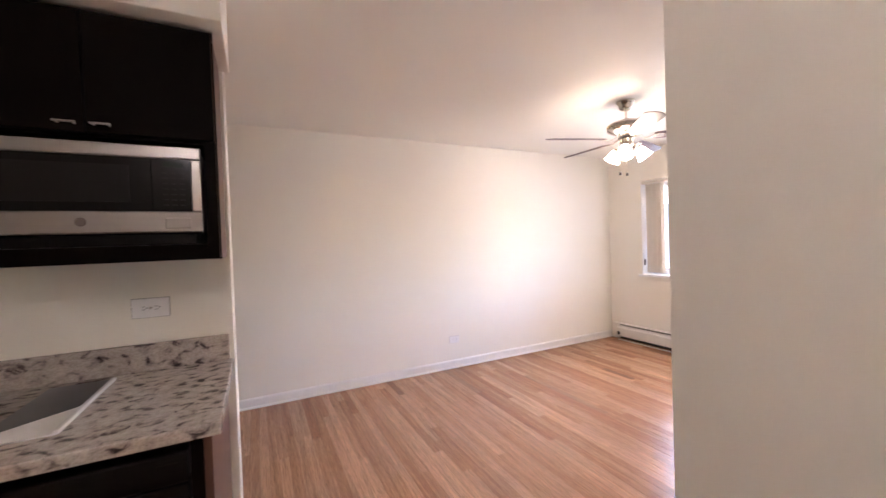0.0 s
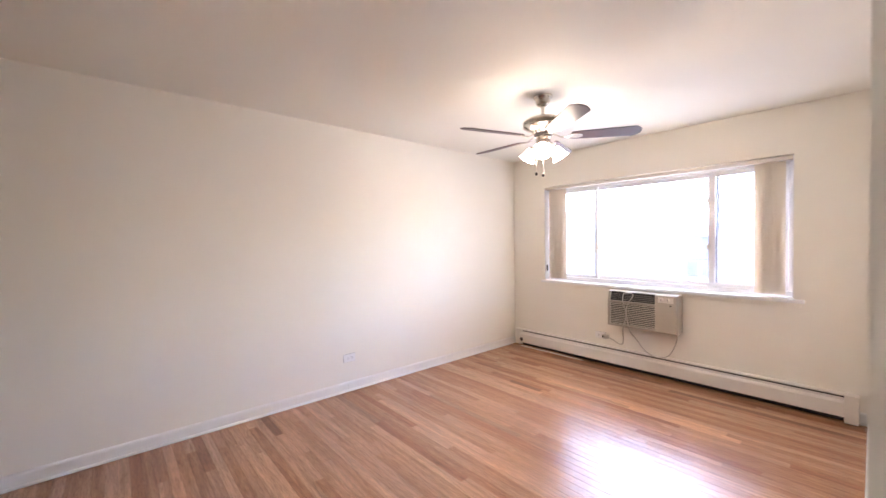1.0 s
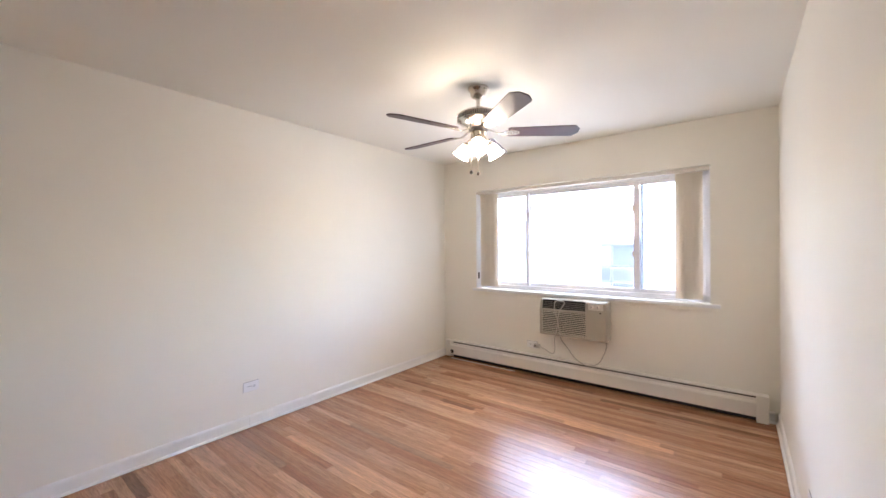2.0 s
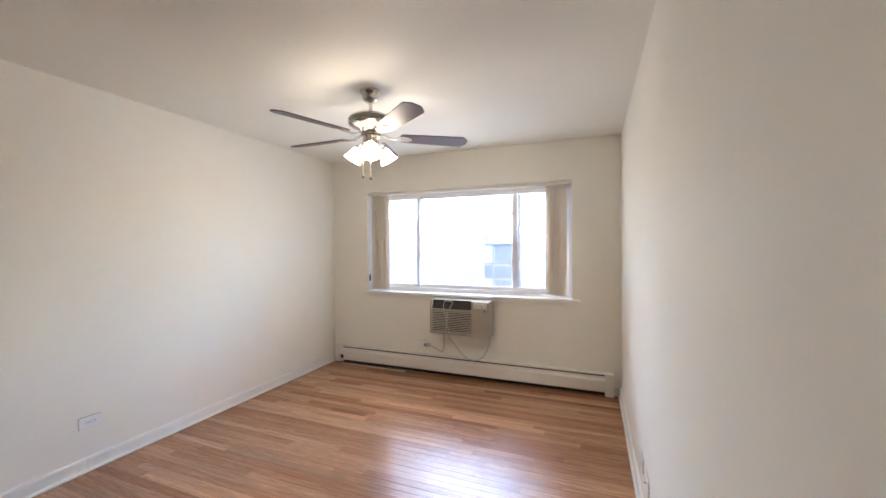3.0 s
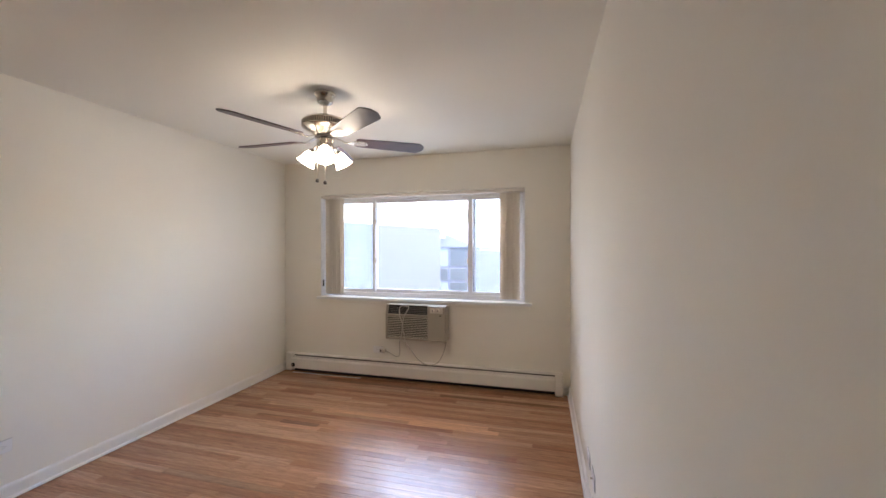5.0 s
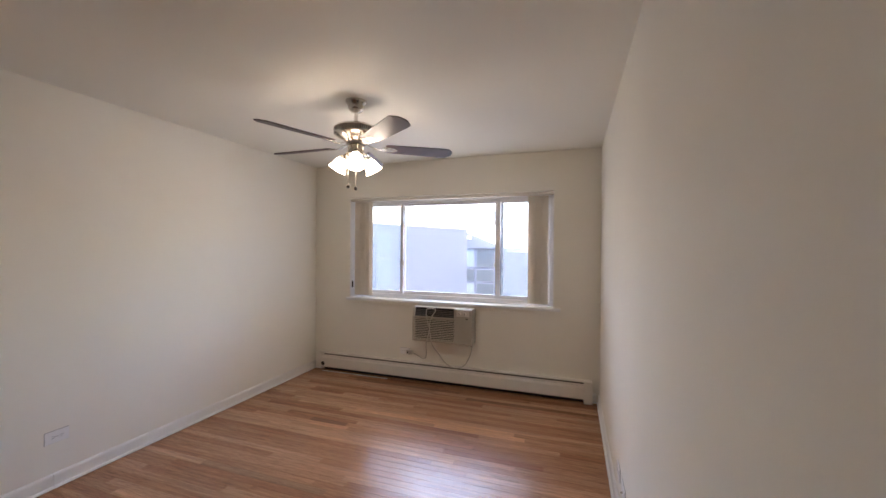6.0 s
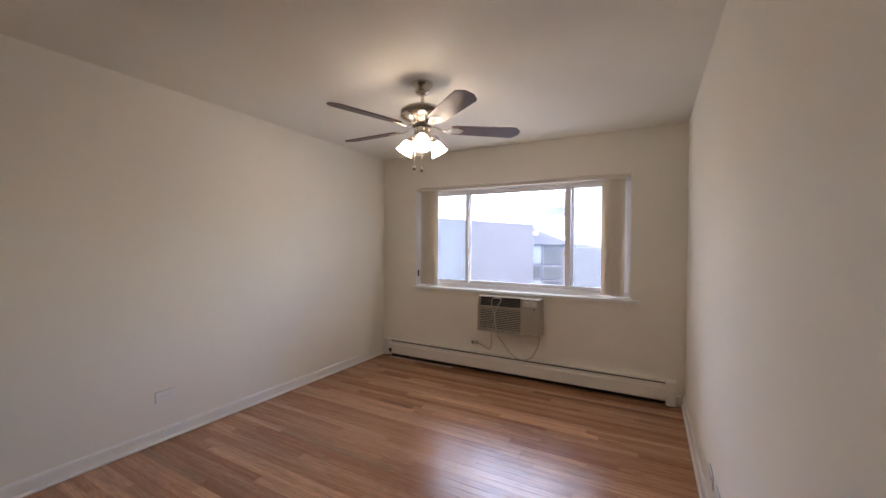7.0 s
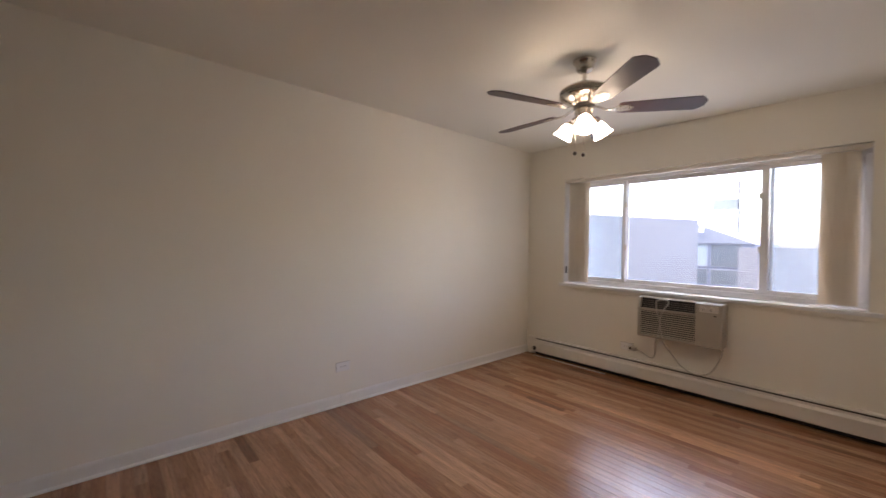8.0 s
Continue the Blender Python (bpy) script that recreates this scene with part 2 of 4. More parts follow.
SCREEN = screen_mesh()
PAINT = material("wall_paint", (0.875, 0.842, 0.755), spec=0.12, rough=0.7, vary=0.03, scale=1.2, bump=0.12, bump_scale=140)
# Red held low in the ceiling colour to offset pink bounce off the floor.
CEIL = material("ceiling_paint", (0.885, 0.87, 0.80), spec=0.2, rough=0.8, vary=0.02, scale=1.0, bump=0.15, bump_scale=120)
SILL = material("white_sill_paint", (0.84, 0.84, 0.84), rough=0.3, vary=0.03, scale=14, bump=0.05, bump_scale=40)
TRIM = material("white_trim_paint", (0.86, 0.84, 0.80), rough=0.32, vary=0.03, scale=14, bump=0.05, bump_scale=40)
HEATER = material("enamel_cover_paint", (0.80, 0.765, 0.70), rough=0.5, vary=0.03, scale=10, bump=0.04, bump_scale=50)
VINYL = material("white_vinyl", (0.87, 0.87, 0.89), rough=0.35, vary=0.02, scale=20)
VANE = material("beige_blind_vane", (0.86, 0.80, 0.70), rough=0.6, vary=0.03, scale=16, bump=0.12, bump_scale=200, stretch=(1, 1, 0.15))


def let_light_through(m, share, color):
    """Thin cloth: a share of the light that falls on its back comes through."""
    nt = m.node_tree
    tl, mix = nt.nodes.new("ShaderNodeBsdfTranslucent"), nt.nodes.new("ShaderNodeMixShader")
    tl.inputs["Color"].default_value = (*color, 1)
    mix.inputs["Fac"].default_value = share
    nt.links.new(nt.nodes["Principled BSDF"].outputs["BSDF"], mix.inputs[1])
    nt.links.new(tl.outputs["BSDF"], mix.inputs[2])
    nt.links.new(mix.outputs["Shader"], nt.nodes["Material Output"].inputs["Surface"])


let_light_through(VANE, 0.30, (0.78, 0.70, 0.60))
RAIL = material("blind_headrail", (0.70, 0.64, 0.56), rough=0.45, vary=0.02, scale=20)
# Near-black for dark parts, and for shade inside the heater and motor vents.
SHADOW_GAP = material("dark_metal_and_shade", (0.045, 0.035, 0.03), rough=0.6, vary=0.2, scale=60, stretch=(10, 1, 1))
AC_BODY = material("beige_plastic", (0.43, 0.385, 0.315), rough=0.45, vary=0.03, scale=20, bump=0.05, bump_scale=300)
AC_SLAT = material("beige_grille_plastic", (0.48, 0.44, 0.365), rough=0.45, vary=0.03, scale=40)
AC_DARK = material("dark_trim_and_grille_shade", (0.014, 0.012, 0.011), rough=0.6, vary=0.2, scale=90)
AC_LOUVER = material("brown_louver_plastic", (0.16, 0.14, 0.115), rough=0.45, vary=0.05, scale=40)
AC_KNOB = material("pale_knob_plastic", (0.68, 0.64, 0.57), rough=0.4, vary=0.02, scale=40)
CORD = material("beige_cord", (0.52, 0.48, 0.42), rough=0.5, vary=0.04, scale=60)
PLASTIC = material("white_plastic", (0.87, 0.86, 0.84), rough=0.35, vary=0.02, scale=40)
PLATE_SHADE = material("grey_plate_shade", (0.30, 0.28, 0.26), rough=0.7, vary=0.05, scale=60)
SLOT = material("dark_slot", (0.03, 0.028, 0.026), rough=0.6)
NICKEL = material("brushed_nickel", (0.58, 0.54, 0.48), rough=0.27, metal=1.0, vary=0.08, scale=40, stretch=(1, 1, 8))
WALNUT = material("dark_walnut_blade", (0.058, 0.027, 0.029), spec=0.5, rough=0.40, vary=0.30, scale=14, stretch=(1, 1, 1), bump=0.03)
SHADE = material("lit_opal_glass", (1.0, 0.88, 0.70), rough=0.3, emit=LAMP * 0.98)
DOME = material("lit_opal_globe", (1.0, 0.97, 0.93), rough=0.3, emit=0.44)
BULB = material("lit_bulb", (1.0, 0.88, 0.70), rough=0.3, emit=LAMP * 1.4)
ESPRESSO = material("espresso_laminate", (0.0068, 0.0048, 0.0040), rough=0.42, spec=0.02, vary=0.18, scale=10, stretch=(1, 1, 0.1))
# Reddish, lighter copy of the laminate: floor and room reflection put into its colour.
GABLE = material("espresso_gable_reflection", (0.120, 0.060, 0.045), spec=0.15, rough=0.34, vary=0.15, scale=10, stretch=(1, 1, 0.1))
STEEL = material("stainless_steel", (0.30, 0.272, 0.25), rough=0.30, metal=0.75, vary=0.05, scale=30, stretch=(1, 0.1, 6))
BLACK_GLASS = material("black_door_glass", (0.010, 0.008, 0.007), rough=0.15, spec=0.15)
MESH_GLASS = material("screened_window_glass", (0.018, 0.015, 0.014), rough=0.3, spec=0.1, vary=0.05, scale=200)
DISPLAY = material("green_display", (0.003, 0.010, 0.002), rough=0.3, spec=0.08)
KEY_MARKS = material("grey_key_marks", (0.014, 0.012, 0.011), rough=0.5, spec=0.1)
BADGE = material("brown_badge", (0.10, 0.075, 0.06), rough=0.4, vary=0.2, scale=200)
BLACK = material("black_enamel", (0.006, 0.005, 0.005), rough=0.3, spec=0.12, vary=0.1, scale=20)
GRANITE = granite()
FOLDER_DARK = material("dark_grey_gloss_card", (0.048, 0.042, 0.044), rough=0.3, vary=0.06, scale=20)
FOLDER_WHITE = material("white_gloss_card", (0.82, 0.80, 0.79), rough=0.2, vary=0.02, scale=20)
GLASS = clear_glass()
BRICK = brickwork("pale_brickwork", (0.235, 0.222, 0.216), (0.170, 0.158, 0.154))
FAR_GLASS = material("far_window_glass", (0.22, 0.25, 0.26), rough=0.15, vary=0.1, scale=1)
FAR_BLIND = material("far_window_with_blind", (0.36, 0.42, 0.42), rough=0.3, vary=0.1, scale=2)
FAR_DARK = material("far_dark_window_glass", (0.105, 0.118, 0.112), rough=0.12, vary=0.25, scale=1.5)
FAR_RENDER = material("far_white_render", (0.82, 0.82, 0.80), rough=0.9, vary=0.03, scale=2)
FAR_FRAME = material("far_grey_frame", (0.26, 0.26, 0.28), rough=0.6, vary=0.05, scale=3)
FAR_PANEL = material("far_blue_grey_panel", (0.20, 0.22, 0.27), rough=0.7, vary=0.05, scale=3)
ROOFING = material("grey_shingle_roof", (0.16, 0.17, 0.19), rough=0.9, vary=0.15, scale=6)
GROUND = material("pale_bounce_ground", (0.32, 0.31, 0.295), rough=0.95, vary=0.12, scale=2, bump=0.3, bump_scale=30)
SUBFLOOR = material("dark_joint_wood", (0.06, 0.032, 0.018), rough=0.7, vary=0.2, scale=10)

# ---- plan, in metres ----
W = 3.229            # living room width; the west wall is x = 0, the window wall y = 0
H = 2.44
END = -3.705         # where the east wall stops at the hall
KX, KY = 1.866, -4.468   # kitchen partition: its face and its free end
SOUTH, EAST = -7.2, 4.9
WX0, WX1, WZ0, WZ1 = 0.480, 2.799, 0.886, 2.051   # window opening
T = 0.14
WALL_N = 0.24

# ---- structure ----
solid("wall_north", boxes((-T, WX0, 0, WALL_N, 0, H), (WX1, W + T, 0, WALL_N, 0, H), (WX0, WX1, 0, WALL_N, 0, WZ0 - 0.03), (WX0, WX1, 0, WALL_N, WZ1, H)),
      PAINT, "cream painted plaster wall around the wide window", "wall")
# Unseen outer wall, added to block sky light from the buildings opposite.
solid("facade", boxes((-9, -T, WALL_N - 0.22, WALL_N - 0.02, -3.4, 7.0), (W + T, 13, WALL_N - 0.22, WALL_N - 0.02, -3.4, 7.0), (-T, W + T, WALL_N - 0.22, WALL_N - 0.02, H + 0.16, 7.0), (-T, W + T, WALL_N - 0.22, WALL_N - 0.02, -3.4, -0.13)),
      BRICK, "unseen outer wall added to keep sky light off the buildings opposite", "wall")
solid("wall_west", boxes((-T, 0, SOUTH - T, 0, 0, H)), PAINT, "long blank cream painted plaster wall", "wall")
solid("wall_east", boxes((W, W + T, END, 0, 0, H), bevel=0.0), PAINT, "cream painted plaster wall ending at the hall", "wall")
solid("wall_hall", boxes((W + T, EAST, END, END + T, 0, H)), PAINT, "cream painted plaster wall of the hall", "wall")
solid("wall_hall_east", boxes((EAST, EAST + T, SOUTH, END + T, 0, H)), PAINT, "cream painted plaster end wall", "wall")
solid("wall_south", boxes((0, EAST + T, SOUTH - T, SOUTH, 0, H)), PAINT, "cream painted plaster back wall", "wall")
solid("wall_kitchen", boxes((KX - 0.13, KX, SOUTH, KY, 0, H), bevel=0.004), PAINT, "cream painted kitchen partition with a white free end", "wall")
solid("soffit", boxes((KX, 2.265, SOUTH, KY + 0.024, 2.106, H), bevel=0.004), PAINT, "boxed cream painted soffit above the kitchen cabinets", "soffit")
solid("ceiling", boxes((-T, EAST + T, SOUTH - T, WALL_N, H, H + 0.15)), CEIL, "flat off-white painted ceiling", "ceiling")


def baseboard(name, x0, y0, x1, y1, nx, ny):
    """Painted board with an eased top and a quarter-round shoe, along a wall whose room side is (nx, ny)."""
    prof = [(0, 0), (0.012, 0), (0.012, 0.0035), (0.026, 0.0035), (0.026, 0.010), (0.022, 0.016), (0.014, 0.019), (0.014, 0.074), (0.011, 0.084), (0.004, 0.090), (0, 0.090)]
    bm = bmesh.new()
    a = [bm.verts.new((x0 + nx * d, y0 + ny * d, z)) for d, z in prof]
    b = [bm.verts.new((x1 + nx * d, y1 + ny * d, z)) for d, z in prof]
    for k in range(len(prof)):
        bm.faces.new((a[k], a[(k + 1) % len(prof)], b[(k + 1) % len(prof)], b[k]))
    bm.faces.new(a)
    bm.faces.new(b)
    return solid(name, bm, TRIM, "white painted wooden baseboard with shoe moulding", "baseboard")


baseboard("baseboard", 0.0005, -2.486, 0.0005, -0.001, 1, 0)
baseboard("baseboard", 0.0005, SOUTH, 0.0005, -2.488, 1, 0)
baseboard("baseboard", W - 0.0005, END + 0.002, W - 0.0005, -0.001, -1, 0)
baseboard("baseboard", 3.165, -0.0005, W - 0.03, -0.0005, 0, -1)
baseboard("baseboard", 0.03, -0.0005, 0.055, -0.0005, 0, -1)


# ---- window ----
def window():
    win = thing("window_1", (WX0 + WX1) / 2, 0.15, WZ0, "wide white vinyl three-part sliding window above a white sill", "window", kind="structure")
    y0, y1 = 0.115, 0.215
    f = 0.045
    zt, zb = WZ1 - 0.012, WZ0 + 0.002
    part("window_frame", boxes((WX0, WX1, y0, y1, zt - f, zt), (WX0, WX1, y0, y1, zb, zb + f), (WX0, WX0 + f, y0, y1, zb + f, zt - f), (WX1 - f, WX1, y0, y1, zb + f, zt - f), bevel=0.004), VINYL, win)
    # two tracks as low ribs on the head and the sill of the frame
    for z0, z1 in ((zb + f, zb + f + 0.014), (zt - f - 0.014, zt - f)):
        part("track", boxes((WX0 + f, WX1 - f, 0.148, 0.156, z0, z1)), VINYL, win)

    def sash(name, x0, x1, ya, yb, lo, hi, stile):
        part(name, boxes((x0, x0 + stile, ya, yb, lo, hi), (x1 - stile, x1, ya, yb, lo, hi), (x0 + stile, x1 - stile, ya, yb, lo, lo + 0.034), (x0 + stile, x1 - stile, ya, yb, hi - 0.034, hi), bevel=0.003), VINYL, win)
        g = part("pane", boxes((x0 + stile - 0.004, x1 - stile + 0.004, (ya + yb) / 2 - 0.002, (ya + yb) / 2 + 0.002, lo + 0.03, hi - 0.03)), GLASS, win)
        g.visible_shadow = False
        if name == "sash":
            sc = part("insect_screen", boxes((x0 + stile, x1 - stile, 0.192, 0.1925, lo + 0.02, hi - 0.02)), SCREEN, win, "fine pale insect screen")
            sc.visible_shadow = False

    lo, hi = zb + f + 0.002, zt - f - 0.002
    sash("sash", WX0 + f, 1.114, 0.120, 0.146, lo, hi, 0.036)
    sash("sash", 2.192, WX1 - f, 0.120, 0.146, lo, hi, 0.052)
    sash("fixed_light", 1.092, 2.224, 0.160, 0.186, lo, hi, 0.030)
    part("screen_frame", boxes((2.2505, 2.272, 0.148, 0.159, lo, hi), bevel=0.002), VINYL, win, "white insect screen frame")
    part("screen_frame", boxes((1.050, 1.072, 0.188, 0.200, lo, hi), bevel=0.002), VINYL, win, "white insect screen frame")
    # Solid dark strip stands in for the shaded slit between sash and screen frame.
    part("sash_gap_shade", boxes((2.2450, 2.2495, 0.150, 0.158, lo, hi)), SLOT, win, "dark strip for the shade in the gap between the sashes")
    for x in (1.118, 2.188):
        for z in (1.30, 1.74):
            part("latch", boxes((x - 0.008, x + 0.008, 0.104, 0.120, z - 0.026, z + 0.026), bevel=0.003), RAIL, win, "small pale sash latch")
    part("window_sill", boxes((0.447, 2.866, -0.036, -0.0015, WZ0 - 0.029, WZ0), (WX0 + 0.001, WX1 - 0.001, -0.0015, 0.115, WZ0 - 0.029, WZ0), bevel=0.004), SILL, win, "white painted sill board with horns")
    part("apron", boxes((0.475, 2.846, -0.014, -0.0015, WZ0 - 0.062, WZ0 - 0.0305), bevel=0.003), PAINT, win, "narrow painted apron moulding under the sill")
    part("reveal", boxes((WX0 + 0.0005, WX0 + 0.006, 0.002, 0.113, WZ0 + 0.002, WZ1 - 0.008), (WX1 - 0.006, WX1 - 0.0005, 0.002, 0.113, WZ0 + 0.002, WZ1 - 0.008)), SILL, win, "white painted side reveal")


window()


def vertical_blind():
    bl = thing("vertical_blind", (WX0 + WX1) / 2, 0.05, WZ1 - 0.04, "beige vertical blind drawn open, vanes stacked at both sides", "blind")
    part("headrail", boxes((WX0 + 0.008, WX1 - 0.008, 0.026, 0.066, WZ1 - 0.038, WZ1 - 0.014), bevel=0.003), RAIL, bl)
    part("valance", boxes((WX0 + 0.003, WX1 - 0.003, 0.002, 0.008, WZ1 - 0.036, WZ1 - 0.010), bevel=0.001), RAIL, bl, "narrow beige valance strip")
    me = bpy.data.meshes.new("vane")
    bm = bmesh.new()
    n = 6
    rows = []
    for z in (0.0, -1.100):
        rows.append([(bm.verts.new((0.089 * (k / n - 0.5), 0.003 * (1 - (2 * k / n - 1) ** 2), z)), bm.verts.new((0.089 * (k / n - 0.5), 0.003 * (1 - (2 * k / n - 1) ** 2) + 0.0015, z))) for k in range(n + 1)])
    for k in range(n):
        for s in (0, 1):
            bm.faces.new((rows[0][k][s], rows[0][k + 1][s], rows[1][k + 1][s], rows[1][k][s]))
        bm.faces.new((rows[1][k][0], rows[1][k + 1][0], rows[1][k + 1][1], rows[1][k][1]))
    for k in (0, n):
        bm.faces.new((rows[0][k][0], rows[0][k][1], rows[1][k][1], rows[1][k][0]))
    bmesh.ops.recalc_face_normals(bm, faces=bm.faces)
    bm.to_mesh(me)
    bm.free()
    me.materials.append(VANE)
    left = [(0.550, -4, 0.000), (0.600, -3, 0.004), (0.662, -5, 0.000), (0.702, -4, 0.006), (0.580, -4, 0.012), (0.640, -3, 0.014)]
    right = [(2.586, 1, 0.000), (2.642, 1, 0.002), (2.698, 1, 0.004), (2.612, 1, 0.012), (2.670, 1, 0.014)]
    for x, a, back in left + right:
        v = new("vane", me)
        v.parent = bl
        v.matrix_basis = Matrix.Translation(Vector((x, 0.058 + back, WZ1 - 0.040)) - ORIGIN[bl.name]) @ pose(0, 0, 0, 0, 0, a)
    part("pull_cord", tube([(0.506, 0.020, 2.02), (0.506, 0.019, 1.5), (0.506, 0.020, 1.07)], 0.0016), VINYL, bl)
    part("cord_tensioner", boxes((0.4975, 0.510, 0.010, 0.030, 1.000, 1.075), bevel=0.003), SHADOW_GAP, bl, "dark cord tensioner")


vertical_blind()


# ---- heater along the window wall ----
def baseboard_heater():
    ht = thing("baseboard_heater", 1.6, -0.035, 0, "long off-white enamelled hydronic baseboard heater below the window", "heater")
    x0, x1 = 0.150, 3.090
    # Near-black back plate stands in for the shade inside the heater.
    part("back_plate", boxes((0.135, 3.085, -0.008, -0.001, 0.0005, 0.202)), SHADOW_GAP, ht, "back plate coloured near-black for the shade under the cover")
    part("fin_element", boxes((x0, x1, -0.050, -0.010, 0.060, 0.165)), SHADOW_GAP, ht, "dark finned heating element")
    # front cover: leaning panel with a rolled upper lip
    bm = bmesh.new()
    prof = [(-0.066, 0.045), (-0.070, 0.049), (-0.070, 0.150), (-0.066, 0.158), (-0.058, 0.171), (-0.054, 0.171), (-0.062, 0.156), (-0.065, 0.148), (-0.065, 0.051), (-0.062, 0.045)]
    a = [bm.verts.new((x0 - 0.02, y, z)) for y, z in prof]
    b = [bm.verts.new((x1, y, z)) for y, z in prof]
    for k in range(len(prof)):
        bm.faces.new((a[k], a[(k + 1) % len(prof)], b[(k + 1) % len(prof)], b[k]))
    bm.faces.new(a)
    bm.faces.new(b)
    part("front_panel", bm, HEATER, ht)
    part("damper", boxes((x0 - 0.02, x1, -0.0560, -0.0525, 0.172, 0.190), bevel=0.0008), HEATER, ht, "off-white damper strip")
    part("top_hood", boxes((x0 - 0.02, x1, -0.056, -0.001, 0.2015, 0.213), bevel=0.002), HEATER, ht)
    part("end_cap", boxes((3.086, 3.161, -0.076, -0.001, 0.006, 0.216), bevel=0.005), HEATER, ht)
    part("end_cap", boxes((0.056, 0.134, -0.068, -0.001, 0.016, 0.214), bevel=0.005), HEATER, ht)
    ring = closed_lathe([(0.021, 0), (0.024, 0.003), (0.024, 0.006), (0.014, 0.008)], pose(0.160, -0.0695, 0.085, 90, 0, 0), 20)
    part("valve_hole", ring, SLOT, ht, "dark round valve opening", smooth=False)
    part("valve_stem", closed_lathe([(0.008, 0), (0.008, 0.012), (0.005, 0.014)], pose(0.160, -0.077, 0.085, 90, 0, 0), 14), NICKEL, ht)
    part("loose_strip", boxes((0.15, 1.02, -0.079, -0.066, 0.0005, 0.004), bevel=0.001), TRIM, ht, "white strip lying under the cover")


baseboard_heater()


# ---- through-wall air conditioner ----
def air_conditioner():
    x0, x1, z0, z1, y = 1.356, 2.014, 0.477, 0.845, -0.162
    ac = thing("air_conditioner", (x0 + x1) / 2, -0.08, z0, "beige plastic through-wall air conditioner below the window sill", "air conditioner")
    xs = x0 + 0.465
    zs, lean = z1 - 0.098, 0.36

    def slope(bm):
        """The discharge grille leans back towards the top."""
        for v in bm.verts:
            if v.co.z > zs:
                v.co.y += (v.co.z - zs) * lean
        return bm

    bm = boxes((x0, xs, y + 0.022, -0.001, z0, zs), (xs + 0.0005, x1, y + 0.022, -0.001, z0, z1), bevel=0.006)
    rows = [[bm.verts.new((x, a, b)) for a, b in ((y + 0.022, zs - 0.01), (y + 0.022, zs), (y + 0.022 + 0.096 * lean, z1 - 0.003), (y + 0.026 + 0.098 * lean, z1), (-0.001, z1), (-0.001, zs - 0.01))] for x in (x0, xs)]
    for k in range(6):
        bm.faces.new((rows[0][k], rows[0][(k + 1) % 6], rows[1][(k + 1) % 6], rows[1][k]))
    bm.faces.new(rows[0])
    bm.faces.new(rows[1])
    part("sleeve", bm, AC_BODY, ac)
    # front bezel: frame pieces round the two grilles
    part("front_bezel", slope(boxes((x0 + 0.002, x0 + 0.030, y, y + 0.022, z0 + 0.004, zs), (x0 + 0.002, x0 + 0.026, y, y + 0.022, zs + 0.0005, z1 - 0.004), (x0 + 0.030, xs, y, y + 0.022, z0 + 0.004, z0 + 0.026), (x0 + 0.030, xs, y, y + 0.022, z1 - 0.122, z1 - 0.098), (x0 + 0.026, xs, y + 0.004, y + 0.022, z1 - 0.010, z1 - 0.004), bevel=0.003)), AC_BODY, ac)
    part("side_panel", boxes((xs, x1 - 0.002, y - 0.002, y + 0.022, z0 + 0.004, z1 - 0.004), bevel=0.007), AC_BODY, ac)
    # Near-black sheet close behind the slats stands in for the casing's inner shade.
    part("grille_shade", slope(boxes((x0 + 0.028, xs + 0.002, y + 0.016, y + 0.0215, z0 + 0.02, zs), (x0 + 0.026, xs + 0.002, y + 0.016, y + 0.0215, zs + 0.0005, z1 - 0.006))), AC_DARK, ac)
    for k in range(4):
        z = z1 - 0.032 - k * 0.0168
        part("louver", slope(box(bmesh.new(), x0 + 0.027, xs, y + 0.006, y + 0.0155, z - 0.0016, z + 0.0016, m=None)), AC_LOUVER, ac)
    for k in range(1, 9):
        x = x0 + 0.030 + k * (xs - x0 - 0.03) / 9
        part("divider", slope(boxes((x - 0.0012, x + 0.0012, y + 0.010, y + 0.0155, zs + 0.0005, z1 - 0.011))), AC_DARK, ac)
    for k in range(12):
        z = z0 + 0.036 + k * 0.0182
        part("slat", boxes((x0 + 0.030, xs, y + 0.001, y + 0.0155, z - 0.0042, z + 0.0042), bevel=0.0010), AC_SLAT, ac)
    plate = part("control_panel", boxes((xs + 0.030, x1 - 0.028, y - 0.0045, y - 0.002, z1 - 0.075, z1 - 0.018), bevel=0.001), AC_KNOB, ac, "paler control panel")
    for x in (xs + 0.062, xs + 0.118):
        k = part("knob", closed_lathe([(0.016, 0), (0.0155, 0.010), (0.012, 0.014), (0.004, 0.0145)], pose(x, y - 0.0045, z1 - 0.045, 90, 0, 0), 24), AC_KNOB, plate, "round control knob")
        part("pointer", boxes((x - 0.0018, x + 0.0018, y - 0.0205, y - 0.019, z1 - 0.056, z1 - 0.034)), AC_DARK, plate)
    part("badge", boxes((x1 - 0.062, x1 - 0.045, y - 0.0035, y - 0.002, z1 - 0.104, z1 - 0.094)), AC_DARK, ac, "small dark maker's badge")
    part("drain_foot", boxes((x1 - 0.012, x1 + 0.006, y + 0.002, y + 0.03, z0 - 0.010, z0 + 0.004), bevel=0.003), AC_BODY, ac)

    f = y - 0.006
